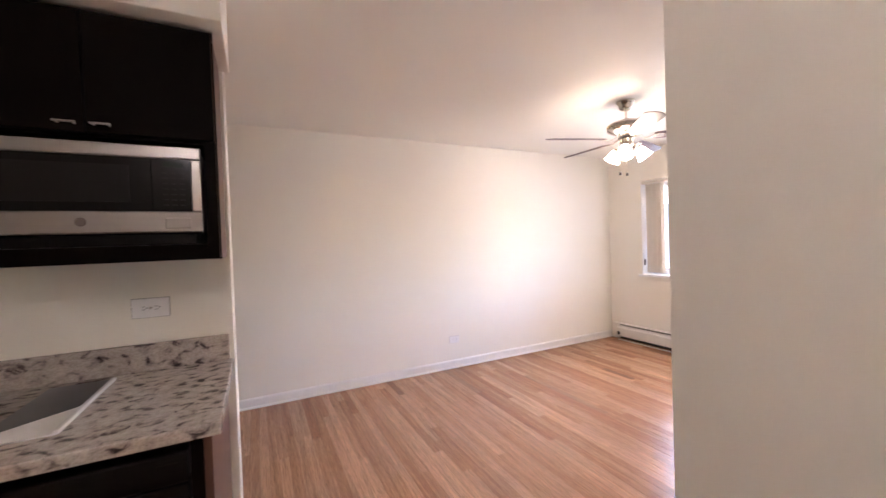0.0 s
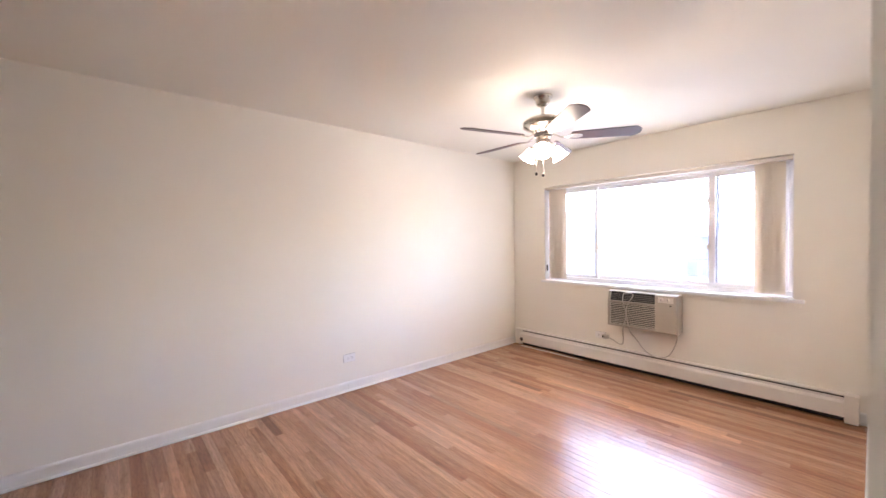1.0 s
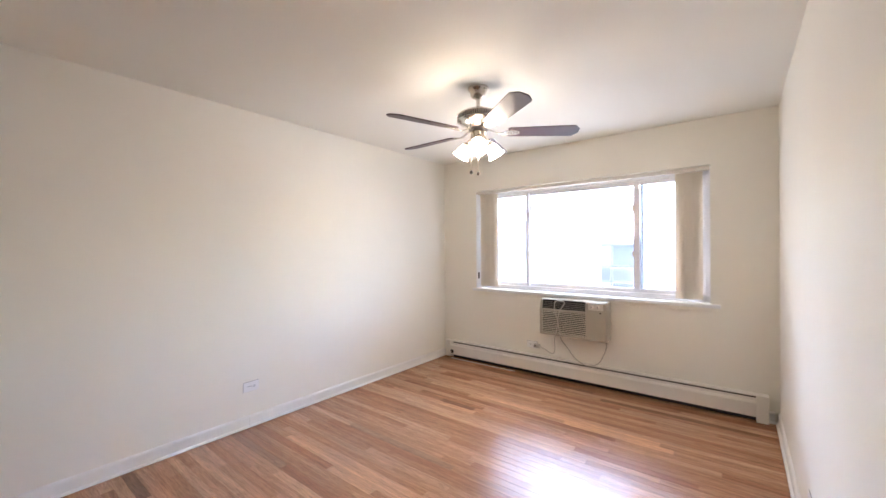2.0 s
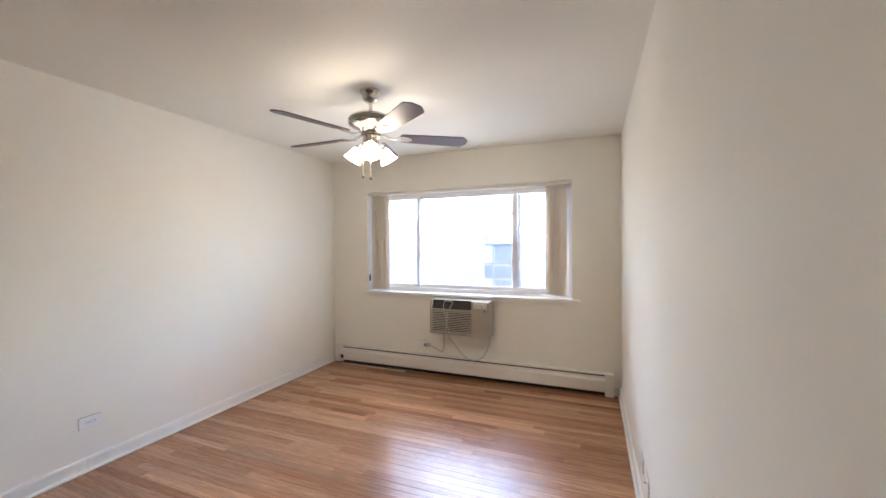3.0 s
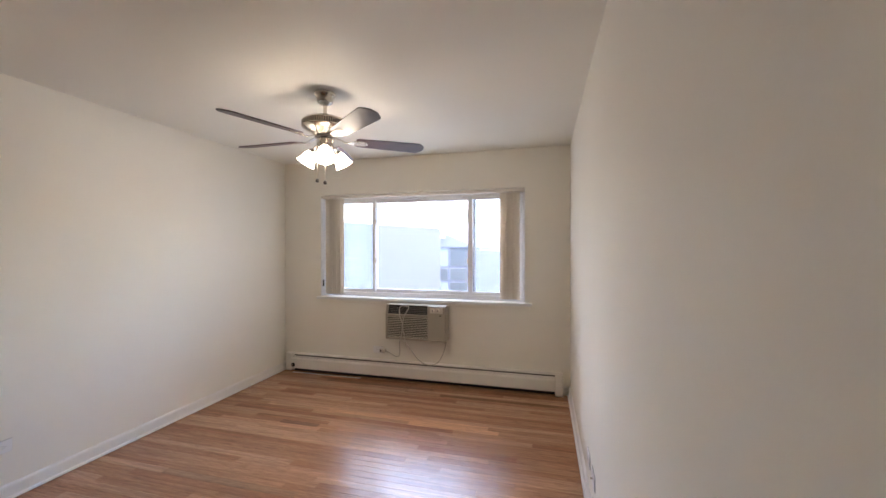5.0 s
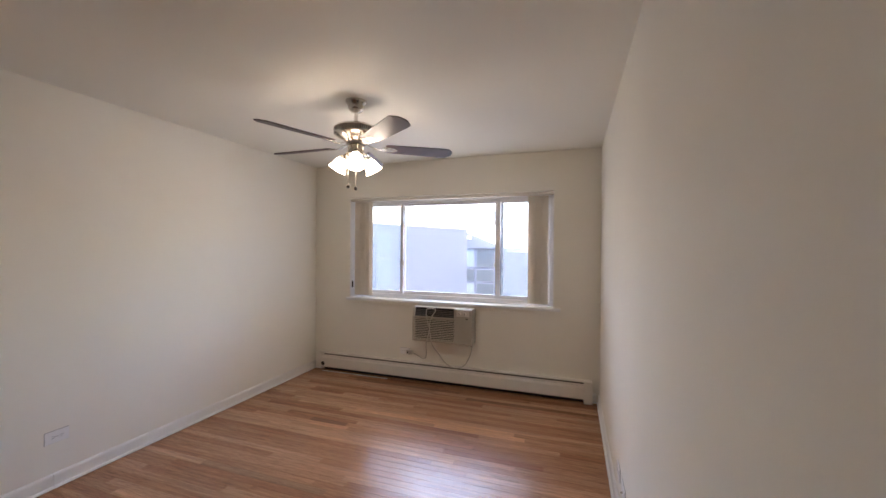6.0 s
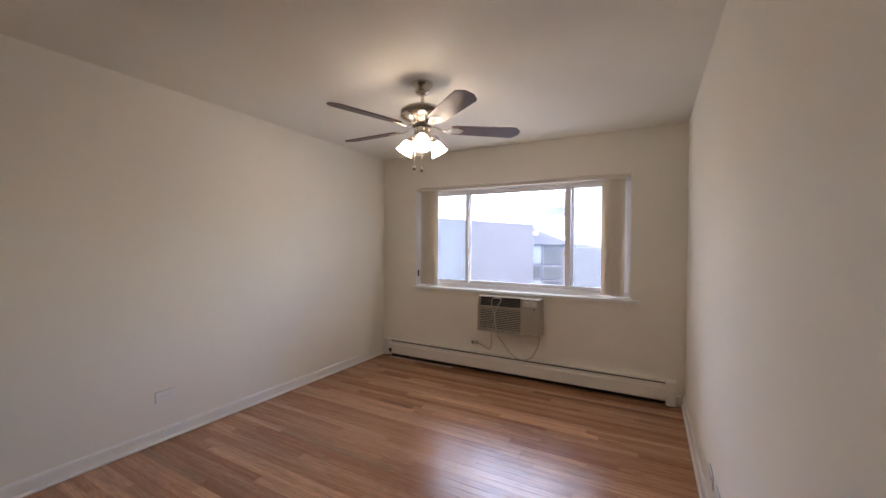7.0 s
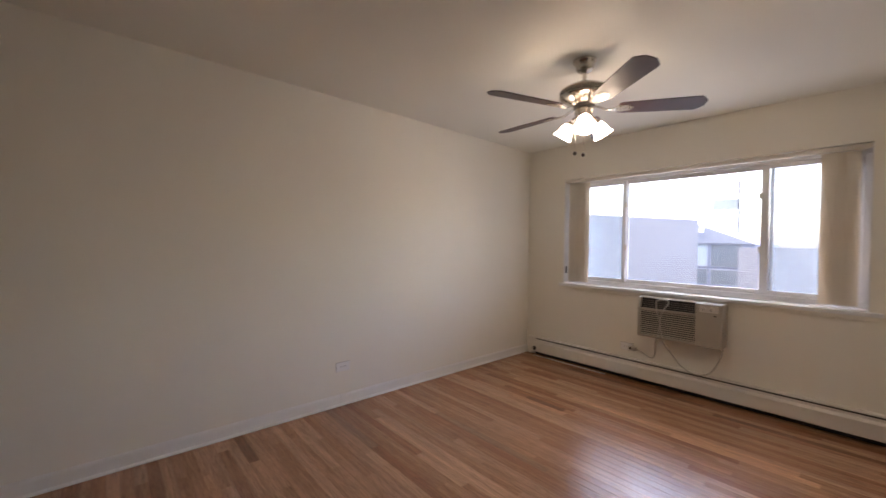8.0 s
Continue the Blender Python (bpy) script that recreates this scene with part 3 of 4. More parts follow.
    cord = [(x1 - 0.004, f + 0.03, z0 - 0.004), (x1 - 0.012, f + 0.04, 0.42), (x1 - 0.050, -0.10, 0.325), (1.91, -0.092, 0.245), (1.81, -0.088, 0.212), (1.70, -0.088, 0.262),
            (1.630, -0.105, 0.36), (1.590, f, 0.45), (1.565, f - 0.003, 0.56), (1.556, f - 0.004, 0.66), (1.580, f - 0.003, 0.745), (1.606, f + 0.012, 0.790),
            (1.612, f + 0.024, 0.818), (1.594, f + 0.030, 0.829), (1.536, f + 0.030, 0.829), (1.515, f + 0.022, 0.812), (1.522, f - 0.003, 0.74), (1.556, f - 0.012, 0.640),
            (1.548, f - 0.008, 0.56), (1.520, f, 0.45), (1.496, -0.10, 0.35), (1.465, -0.05, 0.275), (1.420, -0.035, 0.262), (1.365, -0.030, 0.287), (1.302, -0.030, 0.312)]
    part("power_cord", tube(cord, 0.0050), CORD, ac, "beige looped power cord", smooth=True)
    plug = boxes((1.236, 1.306, -0.052, -0.014, 0.294, 0.334), bevel=0.008)
    p = part("plug", plug, CORD, ac, "beige plug with a dark test button")
    part("test_button", boxes((1.246, 1.262, -0.0545, -0.052, 0.306, 0.324), bevel=0.001), SLOT, p)


air_conditioner()


def outlet(name, m, label, with_sockets=True):
    """A duplex outlet lying on its side; built flat on the plane y = 0 looking to -y, then posed."""
    def at(bm):
        bmesh.ops.transform(bm, verts=bm.verts, matrix=m)
        return bm
    o = thing(name, *m.translation, label, "outlet")
    # Grey rim behind the plate draws the shadow line round its edge.
    part("plate_shadow", at(boxes((-0.0600, 0.0600, -0.0020, -0.0003, -0.0375, 0.0375))), PLATE_SHADE, o, "grey rim painted as the shadow round the plate")
    part("plate", at(boxes((-0.0585, 0.0585, -0.006, -0.0022, -0.036, 0.036), bevel=0.0015)), PLASTIC, o)
    if with_sockets:
        for x in (-0.020, 0.020):
            s = part("socket", at(boxes((x - 0.0145, x + 0.0145, -0.0075, -0.006, -0.0165, 0.0165), bevel=0.0007)), PLASTIC, o)
            part("slot", at(boxes((x - 0.006, x + 0.002, -0.0085, -0.0075, 0.005, 0.0068), (x - 0.006, x + 0.002, -0.0085, -0.0075, -0.0068, -0.005), (x + 0.006, x + 0.010, -0.0085, -0.0075, -0.002, 0.002))), SLOT, s)
        part("screw", at(closed_lathe([(0.003, 0), (0.003, 0.001), (0.001, 0.0014)], pose(0, -0.006, 0, 90, 0, 0), 10)), NICKEL, o)
    return o


outlet("wall_outlet", pose(0, -2.467, 0.310, 0, 0, 90), "white horizontal duplex outlet low on the blank wall")
outlet("wall_outlet", pose(W, -1.59, 0.245, 0, 0, -90), "white horizontal duplex outlet low on the hall-side wall")
cable = outlet("cable_plate", pose(W, -1.80, 0.250, 0, 0, -90), "white cable wall plate with a small metal jack", with_sockets=False)
part("jack", closed_lathe([(0.005, 0), (0.005, 0.010), (0.002, 0.011)], pose(W - 0.006, -1.80, 0.250, 0, -90, 0), 12), NICKEL, cable)
outlet("wall_outlet", pose(1.2, 0, 0.314, 0, 0, 0), "cream duplex outlet under the window holding a plug")
outlet("wall_outlet", pose(KX, -4.742, 1.167, 0, 0, 90), "white horizontal duplex outlet above the granite backsplash")


# ---- ceiling fan with a lit lamp cluster ----
def ceiling_fan():
    cx, cy = 1.615, -1.710
    fan = thing("ceiling_fan", cx, cy, H, "brushed nickel ceiling fan, five walnut blades, three lit opal shades", "ceiling fan")
    at = lambda z: pose(cx, cy, z)
    part("canopy", lathe([(0.068, 2.4385), (0.069, 2.430), (0.061, 2.420), (0.053, 2.413), (0.051, 2.388), (0.046, 2.378), (0.030, 2.368), (0.013, 2.365)], at(0)), NICKEL, fan, smooth=True)
    part("downrod", lathe([(0.0115, 2.375), (0.0115, 2.272)], at(0), 20), NICKEL, fan, smooth=True)
    part("rod_collar", lathe([(0.0115, 2.302), (0.022, 2.298), (0.024, 2.284), (0.040, 2.278)], at(0), 24), NICKEL, fan, smooth=True)
    motor = part("motor_housing", lathe([(0.030, 2.281), (0.086, 2.277), (0.124, 2.268), (0.141, 2.256), (0.144, 2.249), (0.137, 2.247), (0.137, 2.224), (0.144, 2.222), (0.143, 2.216),
                                 (0.122, 2.202), (0.096, 2.190), (0.076, 2.178), (0.070, 2.168), (0.030, 2.166)], at(0), 48), NICKEL, fan, smooth=True)
    # Dark band painted for the shade between the vent ribs.
    part("vent_shade", lathe([(0.1368, 2.2475), (0.1376, 2.2470), (0.1376, 2.2240), (0.1368, 2.2235)], at(0), 48), SHADOW_GAP, motor, "dark band painted for the shade between the vent ribs", smooth=True)
    for k in range(64):
        a = 2 * math.pi * k / 64
        bm = box(bmesh.new(), 0.1365, 0.1430, -0.0033, 0.0033, 2.225, 2.246)
        bmesh.ops.transform(bm, verts=bm.verts, matrix=pose(cx, cy, 0, 0, 0, math.degrees(a)))
        part("vent_rib", bm, NICKEL, motor)
    part("flywheel", lathe([(0.030, 2.168), (0.062, 2.167), (0.064, 2.152), (0.030, 2.151)], at(0)), SHADOW_GAP, fan, "dark gap under the motor", smooth=True)
    part("switch_housing", lathe([(0.030, 2.152), (0.048, 2.150), (0.052, 2.142), (0.052, 2.100), (0.046, 2.086), (0.033, 2.074), (0.020, 2.066), (0.008, 2.058), (0.0005, 2.056)], at(0)), NICKEL, fan, smooth=True)
    for k in range(5):
        turn = pose(cx, cy, 0, 0, 0, 35 + 72 * k)
        pitch = Matrix.Translation((0, 0, 2.140)) @ pose(0, 0, 0, -12, 0, 0)
        bm = bmesh.new()
        # blade outline: slightly wider towards a clipped, rounded tip
        out = [(0.195, -0.045), (0.215, -0.053), (0.40, -0.061), (0.606, -0.067), (0.620, -0.066), (0.629, -0.061), (0.657, -0.030), (0.661, -0.021), (0.661, 0.021), (0.657, 0.030), (0.629, 0.061), (0.620, 0.066), (0.606, 0.067), (0.40, 0.061), (0.215, 0.053), (0.195, 0.045)]
        lo = [bm.verts.new((x, y, -0.003)) for x, y in out]
        hi = [bm.verts.new((x, y, 0.003)) for x, y in out]
        bm.faces.new(lo)
        bm.faces.new(hi)
        for i in range(len(out)):
            bm.faces.new((lo[i], lo[(i + 1) % len(out)], hi[(i + 1) % len(out)], hi[i]))
        bmesh.ops.transform(bm, verts=bm.verts, matrix=turn @ pitch)
        blade = part("blade", bm, WALNUT, fan)
        # arm: a bent bracket that splits into an oval plate under the blade
        bm = bmesh.new()
        arm = [(0.055, 0.012, 2.1580), (0.090, 0.012, 2.1480), (0.130, 0.011, 2.1300), (0.165, 0.014, 2.1280), (0.185, 0.026, 2.1325), (0.215, 0.034, 2.1335), (0.250, 0.028, 2.1335), (0.275, 0.010, 2.1335)]
        loops = []
        for x, h, z in arm:
            tilt = -0.2079 * min(1, max(0, (x - 0.13) / 0.05))
            loops.append([bm.verts.new((x, s * h, z + s * h * tilt + dz)) for s, dz in ((-1, 0), (1, 0), (1, 0.005), (-1, 0.005))])
        for a, b in zip(loops, loops[1:]):
            for i in range(4):
                bm.faces.new((a[i], a[(i + 1) % 4], b[(i + 1) % 4], b[i]))
        bm.faces.new(loops[0])
        bm.faces.new(loops[-1])
        bmesh.ops.transform(bm, verts=bm.verts, matrix=turn)
        part("blade_arm", bm, NICKEL, blade, "nickel blade bracket")
        for sx, sy in ((0.205, -0.02), (0.205, 0.02), (0.258, 0.0)):
            sc = closed_lathe([(0.0045, 0), (0.004, -0.0025), (0.001, -0.003)], turn @ Matrix.Translation((sx, sy, 2.1335 - sy * 0.2079)), 8)
            part("screw", sc, NICKEL, blade)
    aim = math.degrees(math.atan2(-2.17, 1.34))
    for k in range(3):
        d = aim + 120 * k
        turn = pose(cx, cy, 0, 0, 0, d)
        kit = turn @ Matrix.Translation((0, 0, 1.977)) @ Matrix.Scale(0.88, 4) @ Matrix.Translation((0, 0, -1.965))
        bm = tube([kit @ Vector(p) for p in ((0.040, 0, 2.106), (0.066, 0, 2.108), (0.086, 0, 2.098), (0.094, 0, 2.078))], 0.008)
        part("lamp_arm", bm, NICKEL, fan, smooth=True)
        tip = kit @ Matrix.Translation((0.094, 0, 2.080)) @ pose(0, 0, 0, 0, -36, 0)
        part("shade_holder", lathe([(0.010, 0.006), (0.026, 0.002), (0.030, -0.014), (0.031, -0.024)], tip, 24), NICKEL, fan, smooth=True)
        sh = part("lamp_shade", lathe([(0.027, -0.010), (0.032, -0.022), (0.042, -0.040), (0.049, -0.062), (0.053, -0.084), (0.062, -0.106), (0.069, -0.116), (0.066, -0.1165), (0.059, -0.105), (0.050, -0.084), (0.046, -0.062), (0.039, -0.040), (0.029, -0.022)], tip, 32), SHADE, fan, "glowing white opal glass shade", smooth=True)
        part("bulb", closed_lathe([(0.012, -0.020), (0.016, -0.034), (0.024, -0.056), (0.026, -0.070), (0.020, -0.086), (0.008, -0.094)], tip, 20), BULB, sh, "lit bulb", smooth=True)
    side = pose(cx, cy, 0, 0, 0, aim)
    for ox, oy, zb in ((0.030, 0.000, 1.868), (0.024, -0.048, 1.880)):
        p0 = side @ Vector((ox, oy, 2.10))
        p1 = side @ Vector((ox, oy, zb))
        ch = part("pull_chain", tube([p0, (p0 + p1) / 2, p1], 0.0014, 6), NICKEL, fan)
        part("pull_bob", closed_lathe([(0.003, 0.004), (0.009, -0.001), (0.011, -0.009), (0.009, -0.017), (0.002, -0.021)], Matrix.Translation(p1), 16), SHADOW_GAP, ch, "small dark pull bob", smooth=True)


ceiling_fan()


# ---- kitchen and hall corner ----
def globe_light():
    """An unseen ceiling light added in the kitchen, behind the way in; it lights the hall wall, the ceiling and the
    worktop.
    """
    x, y = 4.10, -4.75
    gl = thing("ceiling_light", x, y, H, "unseen opal globe light on a short nickel stem, added in the kitchen", "ceiling light")
    part("canopy", lathe([(0.0005, 2.4395), (0.062, 2.4390), (0.064, 2.425), (0.030, 2.412), (0.009, 2.410)], pose(x, y, 0)), NICKEL, gl, smooth=True)
    part("stem", lathe([(0.009, 2.412), (0.009, 2.292)], pose(x, y, 0), 16), NICKEL, gl, smooth=True)
    part("globe_holder", lathe([(0.009, 2.296), (0.040, 2.290), (0.042, 2.268)], pose(x, y, 0), 24), NICKEL, gl, smooth=True)
    ball = [(0.130 * math.sin(a * math.pi / 14), 2.150 + 0.130 * math.cos(a * math.pi / 14)) for a in range(2, 14)]
    part("globe", lathe(ball + [(0.0005, 2.020)], pose(x, y, 0), 32), DOME, gl, "lit opal glass globe", smooth=True)


globe_light()


def wall_cabinet():
    y1, y0, z0, z1, xf = -4.481, -5.129, 1.350, 2.102, 2.204
    cab = thing("wall_cabinet", (KX + xf) / 2, (y0 + y1) / 2, z0, "espresso laminate wall cabinet with two doors over an open microwave shelf", "cabinet")
    t = 0.020
    xb = xf - 0.020
    part("side_panel", boxes((KX + 0.001, xb, y1 - t, y1, z0, z1), bevel=0.001), GABLE, cab, "espresso end panel with a reddish floor reflection in its colour")
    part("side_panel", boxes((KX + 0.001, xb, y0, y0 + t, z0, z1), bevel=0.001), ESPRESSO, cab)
    part("bottom", boxes((KX + 0.001, xb, y0 + t, y1 - t, z0, z0 + 0.022)), ESPRESSO, cab)
    part("shelf", boxes((KX + 0.001, xb, y0 + t, y1 - t, 1.728, 1.746)), ESPRESSO, cab)
    part("top", boxes((KX + 0.001, xb, y0 + t, y1 - t, z1 - 0.020, z1)), ESPRESSO, cab)
    part("back", boxes((KX + 0.001, KX + 0.012, y0 + t, y1 - t, z0 + 0.022, 1.728)), ESPRESSO, cab)
    part("frame", boxes((xb, xf, y1 - 0.034, y1, z0, 1.733), (xb, xf, y0, y0 + 0.034, z0, 1.733), (xb, xf, y0 + 0.034, y1 - 0.034, z0, z0 + 0.050), bevel=0.001), ESPRESSO, cab)
    part("scribe", boxes((xb - 0.004, xb + 0.004, y1 + 0.0005, y1 + 0.004, z0 - 0.002, z1)), ESPRESSO, cab)
    mid = -4.808
    for a, b, hy in ((y0 + 0.002, mid - 0.0025, mid - 0.040), (mid + 0.0025, y1 - 0.002, mid + 0.040)):
        door = part("door", boxes((xb + 0.002, xf + 0.002, a, b, 1.737, z1 - 0.012), bevel=0.0015), ESPRESSO, cab)
        part("handle", boxes((xf + 0.002, xf + 0.022, hy - 0.021, hy - 0.016, 1.757, 1.763), (xf + 0.002, xf + 0.022, hy + 0.016, hy + 0.021, 1.757, 1.763), (xf + 0.018, xf + 0.024, hy - 0.025, hy + 0.025, 1.7575, 1.7625), bevel=0.001), STEEL, door, "short satin metal bar handle")


wall_cabinet()


def microwave():
    y1, y0, z0, z1, xf = -4.524, -5.090, 1.4005, 1.710, 2.212
    mw = thing("microwave", 2.07, (y0 + y1) / 2, z0, "stainless steel microwave with black glass door on the cabinet shelf", "microwave")
    part("case", boxes((KX + 0.03, xf - 0.03, y0 + 0.004, y1 - 0.004, z0 + 0.034, z1 - 0.004), bevel=0.003), BLACK, mw)
    part("base", boxes((KX + 0.04, xf - 0.012, y0 + 0.02, y1 - 0.02, z0 - 0.0, z0 + 0.034), bevel=0.003), BLACK, mw, "black vented foot")
    zf = 1.439
    part("front_frame", boxes((xf - 0.030, xf, y0, y1, z1 - 0.040, z1), (xf - 0.030, xf, y0, y1, zf, zf + 0.066), (xf - 0.030, xf, y1 - 0.028, y1, zf + 0.066, z1 - 0.040), (xf - 0.030, xf, y0, y0 + 0.024, zf + 0.066, z1 - 0.040), bevel=0.004), STEEL, mw, "stainless front surround")
    part("door_glass", boxes((xf - 0.026, xf - 0.002, y0 + 0.024, -4.656, zf + 0.066, z1 - 0.040)), BLACK_GLASS, mw)
    part("door_window", boxes((xf - 0.002, xf - 0.0008, y0 + 0.06, -4.710, zf + 0.094, z1 - 0.064)), MESH_GLASS, mw, "screened viewing window")
    pn = part("control_panel", boxes((xf - 0.026, xf - 0.001, -4.654, y1 - 0.028, zf + 0.066, z1 - 0.040)), BLACK_GLASS, mw)
    part("display", boxes((xf - 0.001, xf, -4.624, -4.572, z1 - 0.066, z1 - 0.050)), DISPLAY, pn, "dim green display")
    for r in range(7):
        for c in range(3):
            y = -4.620 + c * 0.022
            z = z1 - 0.084 - r * 0.0168
            part("key", boxes((xf - 0.001, xf - 0.0004, y - 0.007, y + 0.007, z - 0.0022, z + 0.0022)), KEY_MARKS, pn)
    part("door_button", boxes((xf - 0.002, xf + 0.004, -4.624, -4.556, zf + 0.012, zf + 0.046), bevel=0.003), STEEL, mw, "stainless door release button")
    part("badge", closed_lathe([(0.013, 0), (0.013, 0.002), (0.010, 0.003)], pose(xf, -4.826, zf + 0.034, 0, 90, 0), 24), BADGE, mw, "round dark maker's badge")


microwave()


def base_cabinet():
    y1, y0, xf = -4.500, -6.6, 2.468
    bc = thing("base_cabinet", 2.2, -5.5, 0, "espresso base cabinet with a black appliance front under the granite counter", "cabinet")
    part("side_panel", boxes((KX + 0.001, xf, y1 - 0.020, y1, 0.0, 0.893), bevel=0.001), GABLE, bc, "espresso end panel with a reddish floor reflection in its colour")
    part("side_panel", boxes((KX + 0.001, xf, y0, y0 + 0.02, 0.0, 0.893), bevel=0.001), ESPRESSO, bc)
    part("stile", boxes((xf - 0.03, xf, y1 - 0.050, y1 - 0.0205, 0.10, 0.893), bevel=0.001), ESPRESSO, bc)
    part("toe_kick", boxes((xf - 0.09, xf - 0.07, y0 + 0.02, y1 - 0.02, 0.001, 0.10)), BLACK, bc)
    part("carcass", boxes((KX + 0.001, xf - 0.05, y0 + 0.02, y1 - 0.021, 0.10, 0.890)), ESPRESSO, bc)
    dw = thing("dishwasher", 2.5, -4.86, 0.10, "black dishwasher front below the granite counter", "dishwasher")
    part("door", boxes((xf - 0.048, xf + 0.004, -5.16, y1 - 0.054, 0.11, 0.770), bevel=0.006), BLACK, dw)
    part("control_strip", boxes((xf - 0.048, xf + 0.010, -5.16, y1 - 0.054, 0.776, 0.858), bevel=0.006), BLACK, dw)
    part("label_bar", boxes((xf + 0.010, xf + 0.0112, -4.622, -4.580, 0.830, 0.834)), KEY_MARKS, dw, "unreadable pale printed line")


base_cabinet()


def countertop():
    ct = thing("countertop", 2.20, -5.5, 0.896, "pale granite countertop with dark flecks and a low backsplash", "countertop")
    part("slab", boxes((KX + 0.0005, 2.517, -6.62, KY - 0.006, 0.896, 0.930), bevel=0.004), GRANITE, ct)
    part("backsplash", boxes((KX + 0.0005, KX + 0.021, -6.62, KY - 0.018, 0.9302, 1.032), bevel=0.002), GRANITE, ct)


countertop()


def folder():
    fd = thing("card_folder", 2.17, -4.95, 0.930, "glossy dark grey and white card folder lying on the granite counter", "folder")
    part("cover", boxes((1.945, 2.385, -5.010, -4.838, 0.9305, 0.9345), bevel=0.001), FOLDER_WHITE, fd)
    bm = bmesh.new()
    lower = [(1.948, -5.008), (1.948, -4.850), (2.190, -4.850), (2.330, -5.008)]
    lo = [bm.verts.new((x, y, 0.9347)) for x, y in lower]
    hi = [bm.verts.new((x, y, 0.9362)) for x, y in lower]
    bm.faces.new(lo)
    bm.faces.new(hi)
    for i in range(4):
        bm.faces.new((lo[i], lo[(i + 1) % 4], hi[(i + 1) % 4], hi[i]))
    part("printed_panel", bm, FOLDER_DARK, fd, "dark grey printed panel")
    part("spine", boxes((1.946, 2.383, -4.848, -4.834, 0.9307, 0.9415), bevel=0.003), FOLDER_WHITE, fd, "raised bright white spine")


folder()


# ---- outside the window ----
def outside():
    bm = bmesh.new()
    bmesh.ops.create_grid(bm, x_segments=1, y_segments=1, size=1)
    bmesh.ops.scale(bm, verts=bm.verts, vec=(600, 600, 1))
    bmesh.ops.translate(bm, verts=bm.verts, vec=(0, 0, -3.4))
    # Unseen ground, made pale so it bounces daylight up to the ceiling.
    solid("ground", bm, GROUND, "unseen ground one storey below, pale to bounce daylight indoors", "ground")

    def house(name, x, y, turn, label, material_wall, length, depth, top):
        h = new(name)
        h.matrix_world = pose(x, y, -3.4, 0, 0, turn)
        ORIGIN[h.name] = Vector((0, 0, 0))
        tagged(h, label, "building")
        part("wall", boxes((-length, 0, 0, depth, 0, top + 3.4)), material_wall, h)
        part("roof", boxes((-length + 0.1, -0.1, 0.1, depth - 0.1, top + 3.3, top + 3.39)), ROOFING, h)
        return h

    a = house("brick_building", -0.65, 9.40, 67, "pale brick apartment building across the yard", BRICK, 7.2, 6.0, 2.15)
    for z0, z1 in ((3.75, 4.55), (4.62, 5.35)):
        w = part("window", boxes((-4.15, -3.55, -0.02, 0.05, z0, z1), bevel=0.01), FAR_FRAME, a)
        part("pane", boxes((-4.10, -3.60, -0.03, -0.021, z0 + 0.05, z1 - 0.05)), FAR_GLASS, w)
    b = new("bay_building")
    b.matrix_world = pose(0.2, 11.2, -3.4, 0, 0, 0)
    ORIGIN[b.name] = Vector((0, 0, 0))
    tagged(b, "grey glazed stairwell building with a sloping shingle roof", "building")
    part("wall", boxes((-2.0, 0.3, 0, 4, 0, 4.86)), FAR_PANEL, b)
    bm = bmesh.new()
    gable = [(-2.0, 4.86), (0.22, 4.86), (-1.45, 5.56), (-2.0, 5.30)]
    near, far = [[bm.verts.new((x, y, z)) for x, z in gable] for y in (-0.15, 4.0)]
    bm.faces.new(near)
    bm.faces.new(far)
    for k in range(4):
        bm.faces.new((near[k], near[(k + 1) % 4], far[(k + 1) % 4], far[k]))
    part("roof", bm, ROOFING, b)
    for x0, x1, glass in ((-1.42, -1.00, FAR_BLIND), (-0.94, -0.08, FAR_DARK)):
        for z0, z1 in ((4.08, 4.85), (3.50, 4.02), (2.90, 3.45)):
            w = part("window", boxes((x0, x1, -0.04, -0.001, z0, z1), bevel=0.01), FAR_FRAME, b)
            g = FAR_DARK if 3.4 < z0 < 4.0 else glass
            part("pane", boxes((x0 + 0.03, x1 - 0.03, -0.05, -0.041, z0 + 0.03, z1 - 0.03)), g, w)
    for x0 in (-1.38, -1.22):
        part("roof_vent", boxes((x0, x0 + 0.11, -0.20, -0.10, 5.22, 5.38), bevel=0.01), VINYL, b, "small white roof vent")
    # White block added to carry an unidentified far strip and upright line.
    tower = new("far_white_block")
    tower.matrix_world = pose(-3.5, 30.0, -3.4, 0, 0, 0)
    ORIGIN[tower.name] = Vector((0, 0, 0))
    tagged(tower, "tall white block with a dark strip and a thin dark upright", "building")
    part("wall", boxes((-3.6, 0, 0, 5, 0, 9.6)), FAR_RENDER, tower)
    w = part("window", boxes((-1.60, -0.04, -0.06, -0.001, 7.52, 8.30), bevel=0.01), FAR_FRAME, tower)
    part("pane", boxes((-1.55, -0.09, -0.08, -0.061, 7.57, 8.25)), FAR_DARK, w)
    part("dark_upright", lathe([(0.06, 4.8), (0.06, 9.6)], pose(0.0, -0.07, 0), 10), BLACK, tower, "thin dark upright")
    c = house("low_brick_building", 9.0, 9.8, 0, "low pale brick building with a flat roof", BRICK, 8.75, 5.0, 1.34)


outside()

# ---- strip floor ----
solid("floor", boxes((0, EAST, SOUTH, 0, -0.12, -0.012)), SUBFLOOR, "varnished red-oak strip floor, boards parallel to the window wall", "floor")
floor = bpy.data.objects["floor"]
OAK = oak("varnished_oak_strip", False)
OAK_REST = oak("varnished_oak_strips", True)
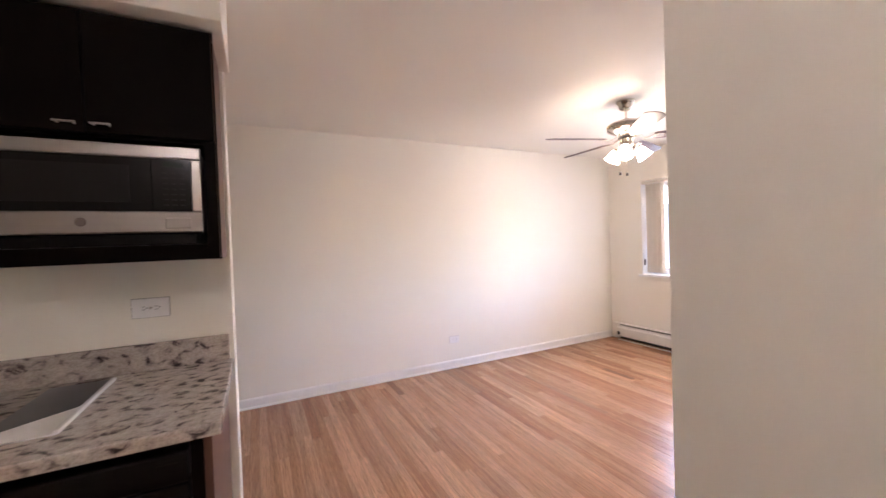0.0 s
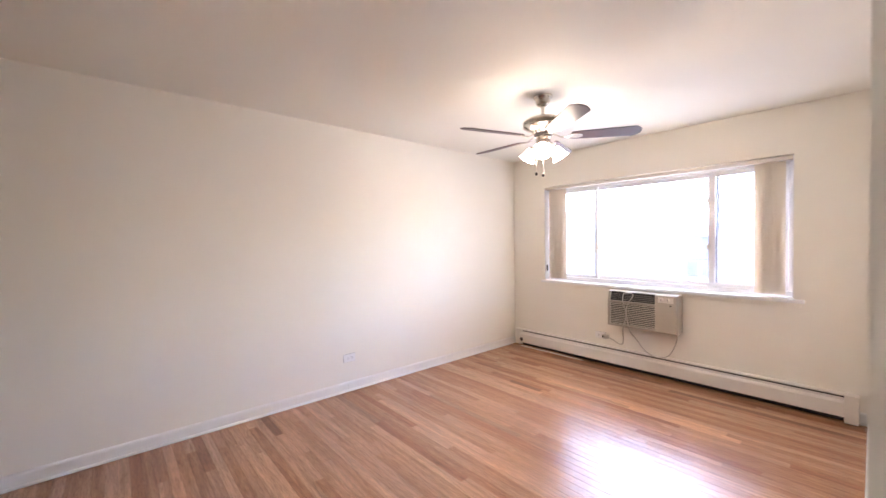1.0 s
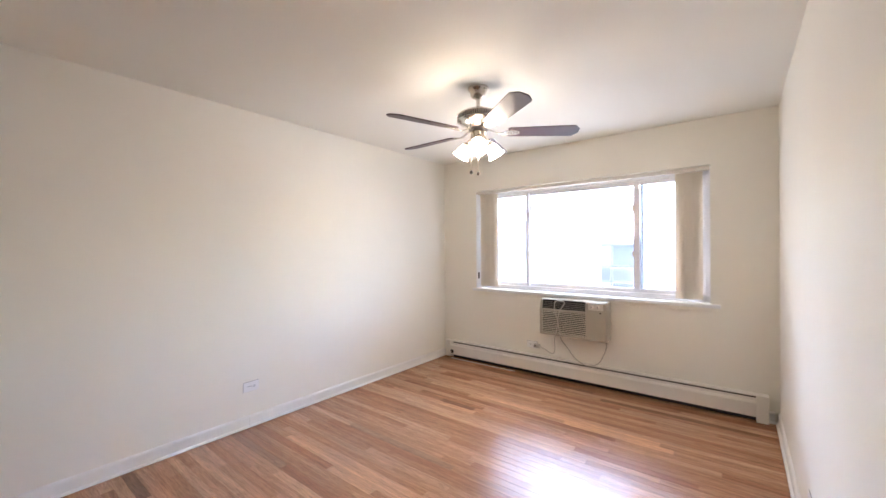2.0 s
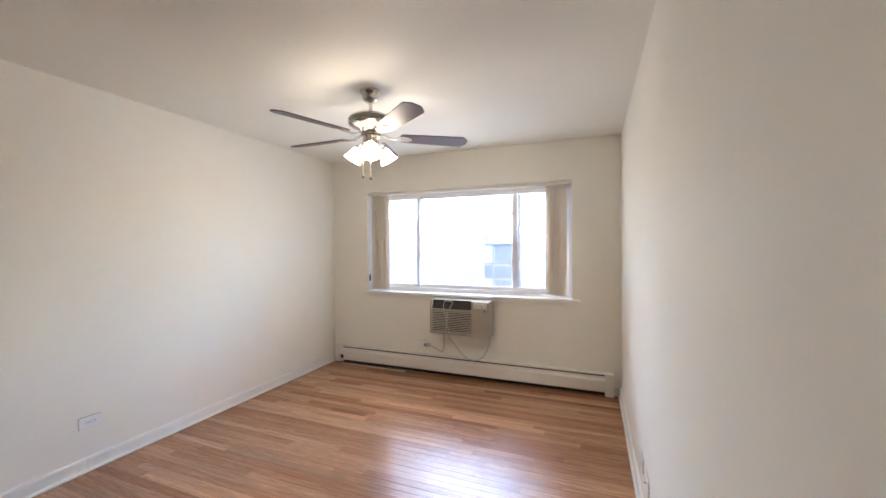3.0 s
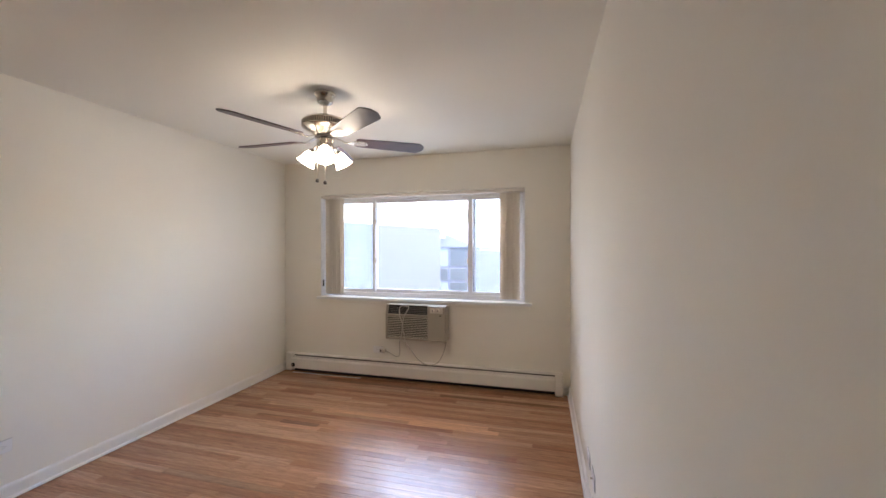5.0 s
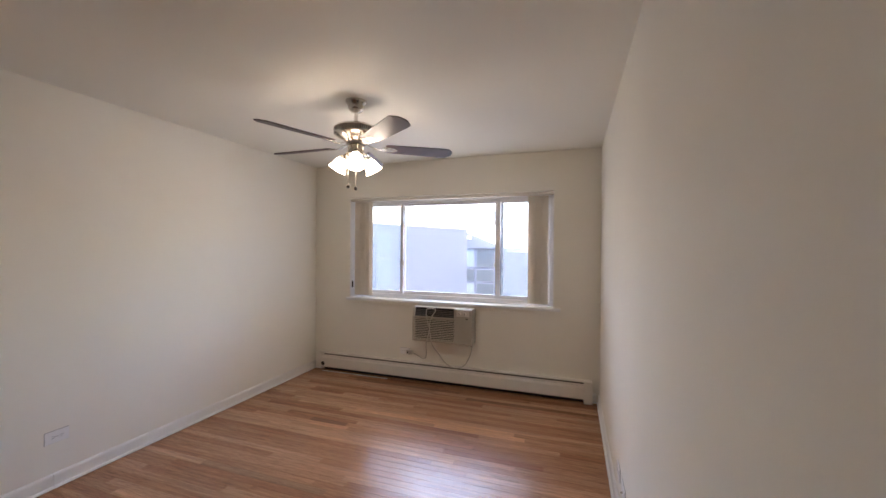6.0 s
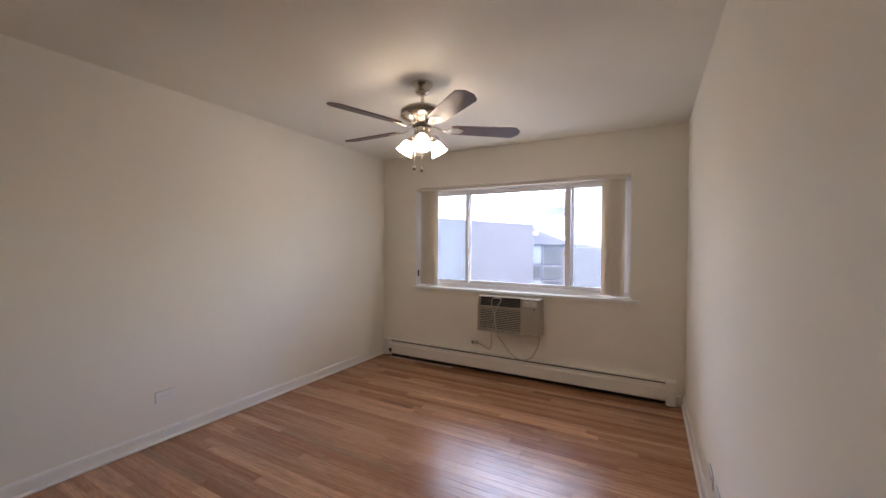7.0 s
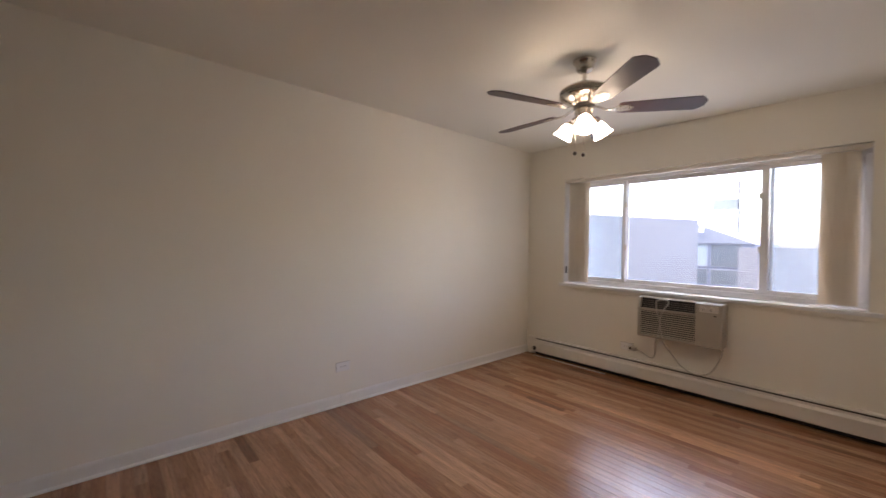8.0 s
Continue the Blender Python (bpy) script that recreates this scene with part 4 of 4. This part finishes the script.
OAK_PALE = oak("pale_oak_strip", False, 1.30)
OAK_DARK = oak("dark_oak_strip", False, 0.66)
PW = 0.0572


def plank_box(length):
    """Top with eased edges; origin at the strip's centre."""
    a, b = length / 2 - 0.0002, PW / 2 - 0.0003
    e = 0.0005
    vs = [(-a, -b, -0.011), (a, -b, -0.011), (a, b, -0.011), (-a, b, -0.011),
          (-a, -b, -e), (a, -b, -e), (a, b, -e), (-a, b, -e),
          (-a, -b + e, 0), (a, -b + e, 0), (a, b - e, 0), (-a, b - e, 0)]
    fs = [(0, 1, 5, 4), (1, 2, 6, 5), (2, 3, 7, 6), (3, 0, 4, 7), (4, 5, 9, 8), (5, 6, 10, 9), (6, 7, 11, 10), (7, 4, 8, 11), (8, 9, 10, 11)]
    return vs, fs


LENGTHS = [0.40, 0.70, 0.95, 1.25, 1.60, 2.05]
MESHES = {}
# boards that stand out: (distance from the window wall, start, end, wood)
STANDOUT = [(0.880, 1.12, 2.55, OAK_PALE), (0.935, 1.90, 2.64, OAK_PALE), (1.180, 0.86, 1.21, OAK_DARK), (1.180, 1.21, 2.29, OAK_PALE), (1.245, 0.30, 1.25, OAK_PALE), (1.980, 0.60, 1.58, OAK_DARK),
            (2.600, 0.0, 0.72, OAK_DARK), (3.255, 0.0, 0.40, OAK_DARK), (0.300, 2.0, 3.1, OAK_DARK), (0.185, 0.7, 1.9, OAK_DARK)]
SPECIAL = {}
for d, a, b, wood in STANDOUT:
    SPECIAL.setdefault(int(d / PW), []).append((a, b, wood))


def plank_mesh(length, wood):
    key = (round(length, 3), wood.name)
    if key not in MESHES:
        me = bpy.data.meshes.new("plank")
        vs, fs = plank_box(key[0])
        me.from_pydata(vs, [], fs)
        me.materials.append(wood)
        MESHES[key] = me
    return MESHES[key]


def lengths(x0, x1):
    """Random board lengths that fill a stretch, with no stub shorter than a hand."""
    out, x = [], x0
    while x < x1 - 0.001:
        n = rng.choice(LENGTHS)
        if x == x0 and x0 == 0:
            n *= rng.choice((0.4, 0.6, 0.8, 1.0))
        end = x + n
        if x1 - end < 0.25:
            end = x1
        out.append((x, end))
        x = end
    return out


rng = random.Random(11)
rest_v, rest_f = [], []
row = 0
y = -PW / 2
while y > SOUTH:
    near = y > -3.40
    x_end = W if y > END else EAST
    boards, x = [], 0.0
    for a, b, wood in SPECIAL.get(row, ()) if near else ():
        boards += [(p, q, OAK) for p, q in lengths(x, a)] + [(a, b, wood)]
        x = b
    boards += [(p, q, OAK) for p, q in lengths(x, x_end)]
    for x0, x1, wood in boards:
        c, ln = (x0 + x1) / 2, round(x1 - x0, 3)
        dz, roll = rng.uniform(-0.00015, 0.0), rng.uniform(-0.16, 0.16)
        if near:
            p = new("plank", plank_mesh(ln, wood))
            p.parent = floor
            p.matrix_basis = pose(c, y, dz, roll, 0, 0)
        else:
            vs, fs = plank_box(ln)
            k = len(rest_v)
            rest_v += [(vx + c, vy + y, vz + dz + math.radians(roll) * vy) for vx, vy, vz in vs]
            rest_f += [tuple(i + k for i in f) for f in fs]
    y -= PW
    row += 1
me = bpy.data.meshes.new("planks")
me.from_pydata(rest_v, [], rest_f)
me.materials.append(OAK_REST)
rest = new("planks", me)
rest.parent = floor
tagged(rest, "varnished red-oak strips", kind="stuff")
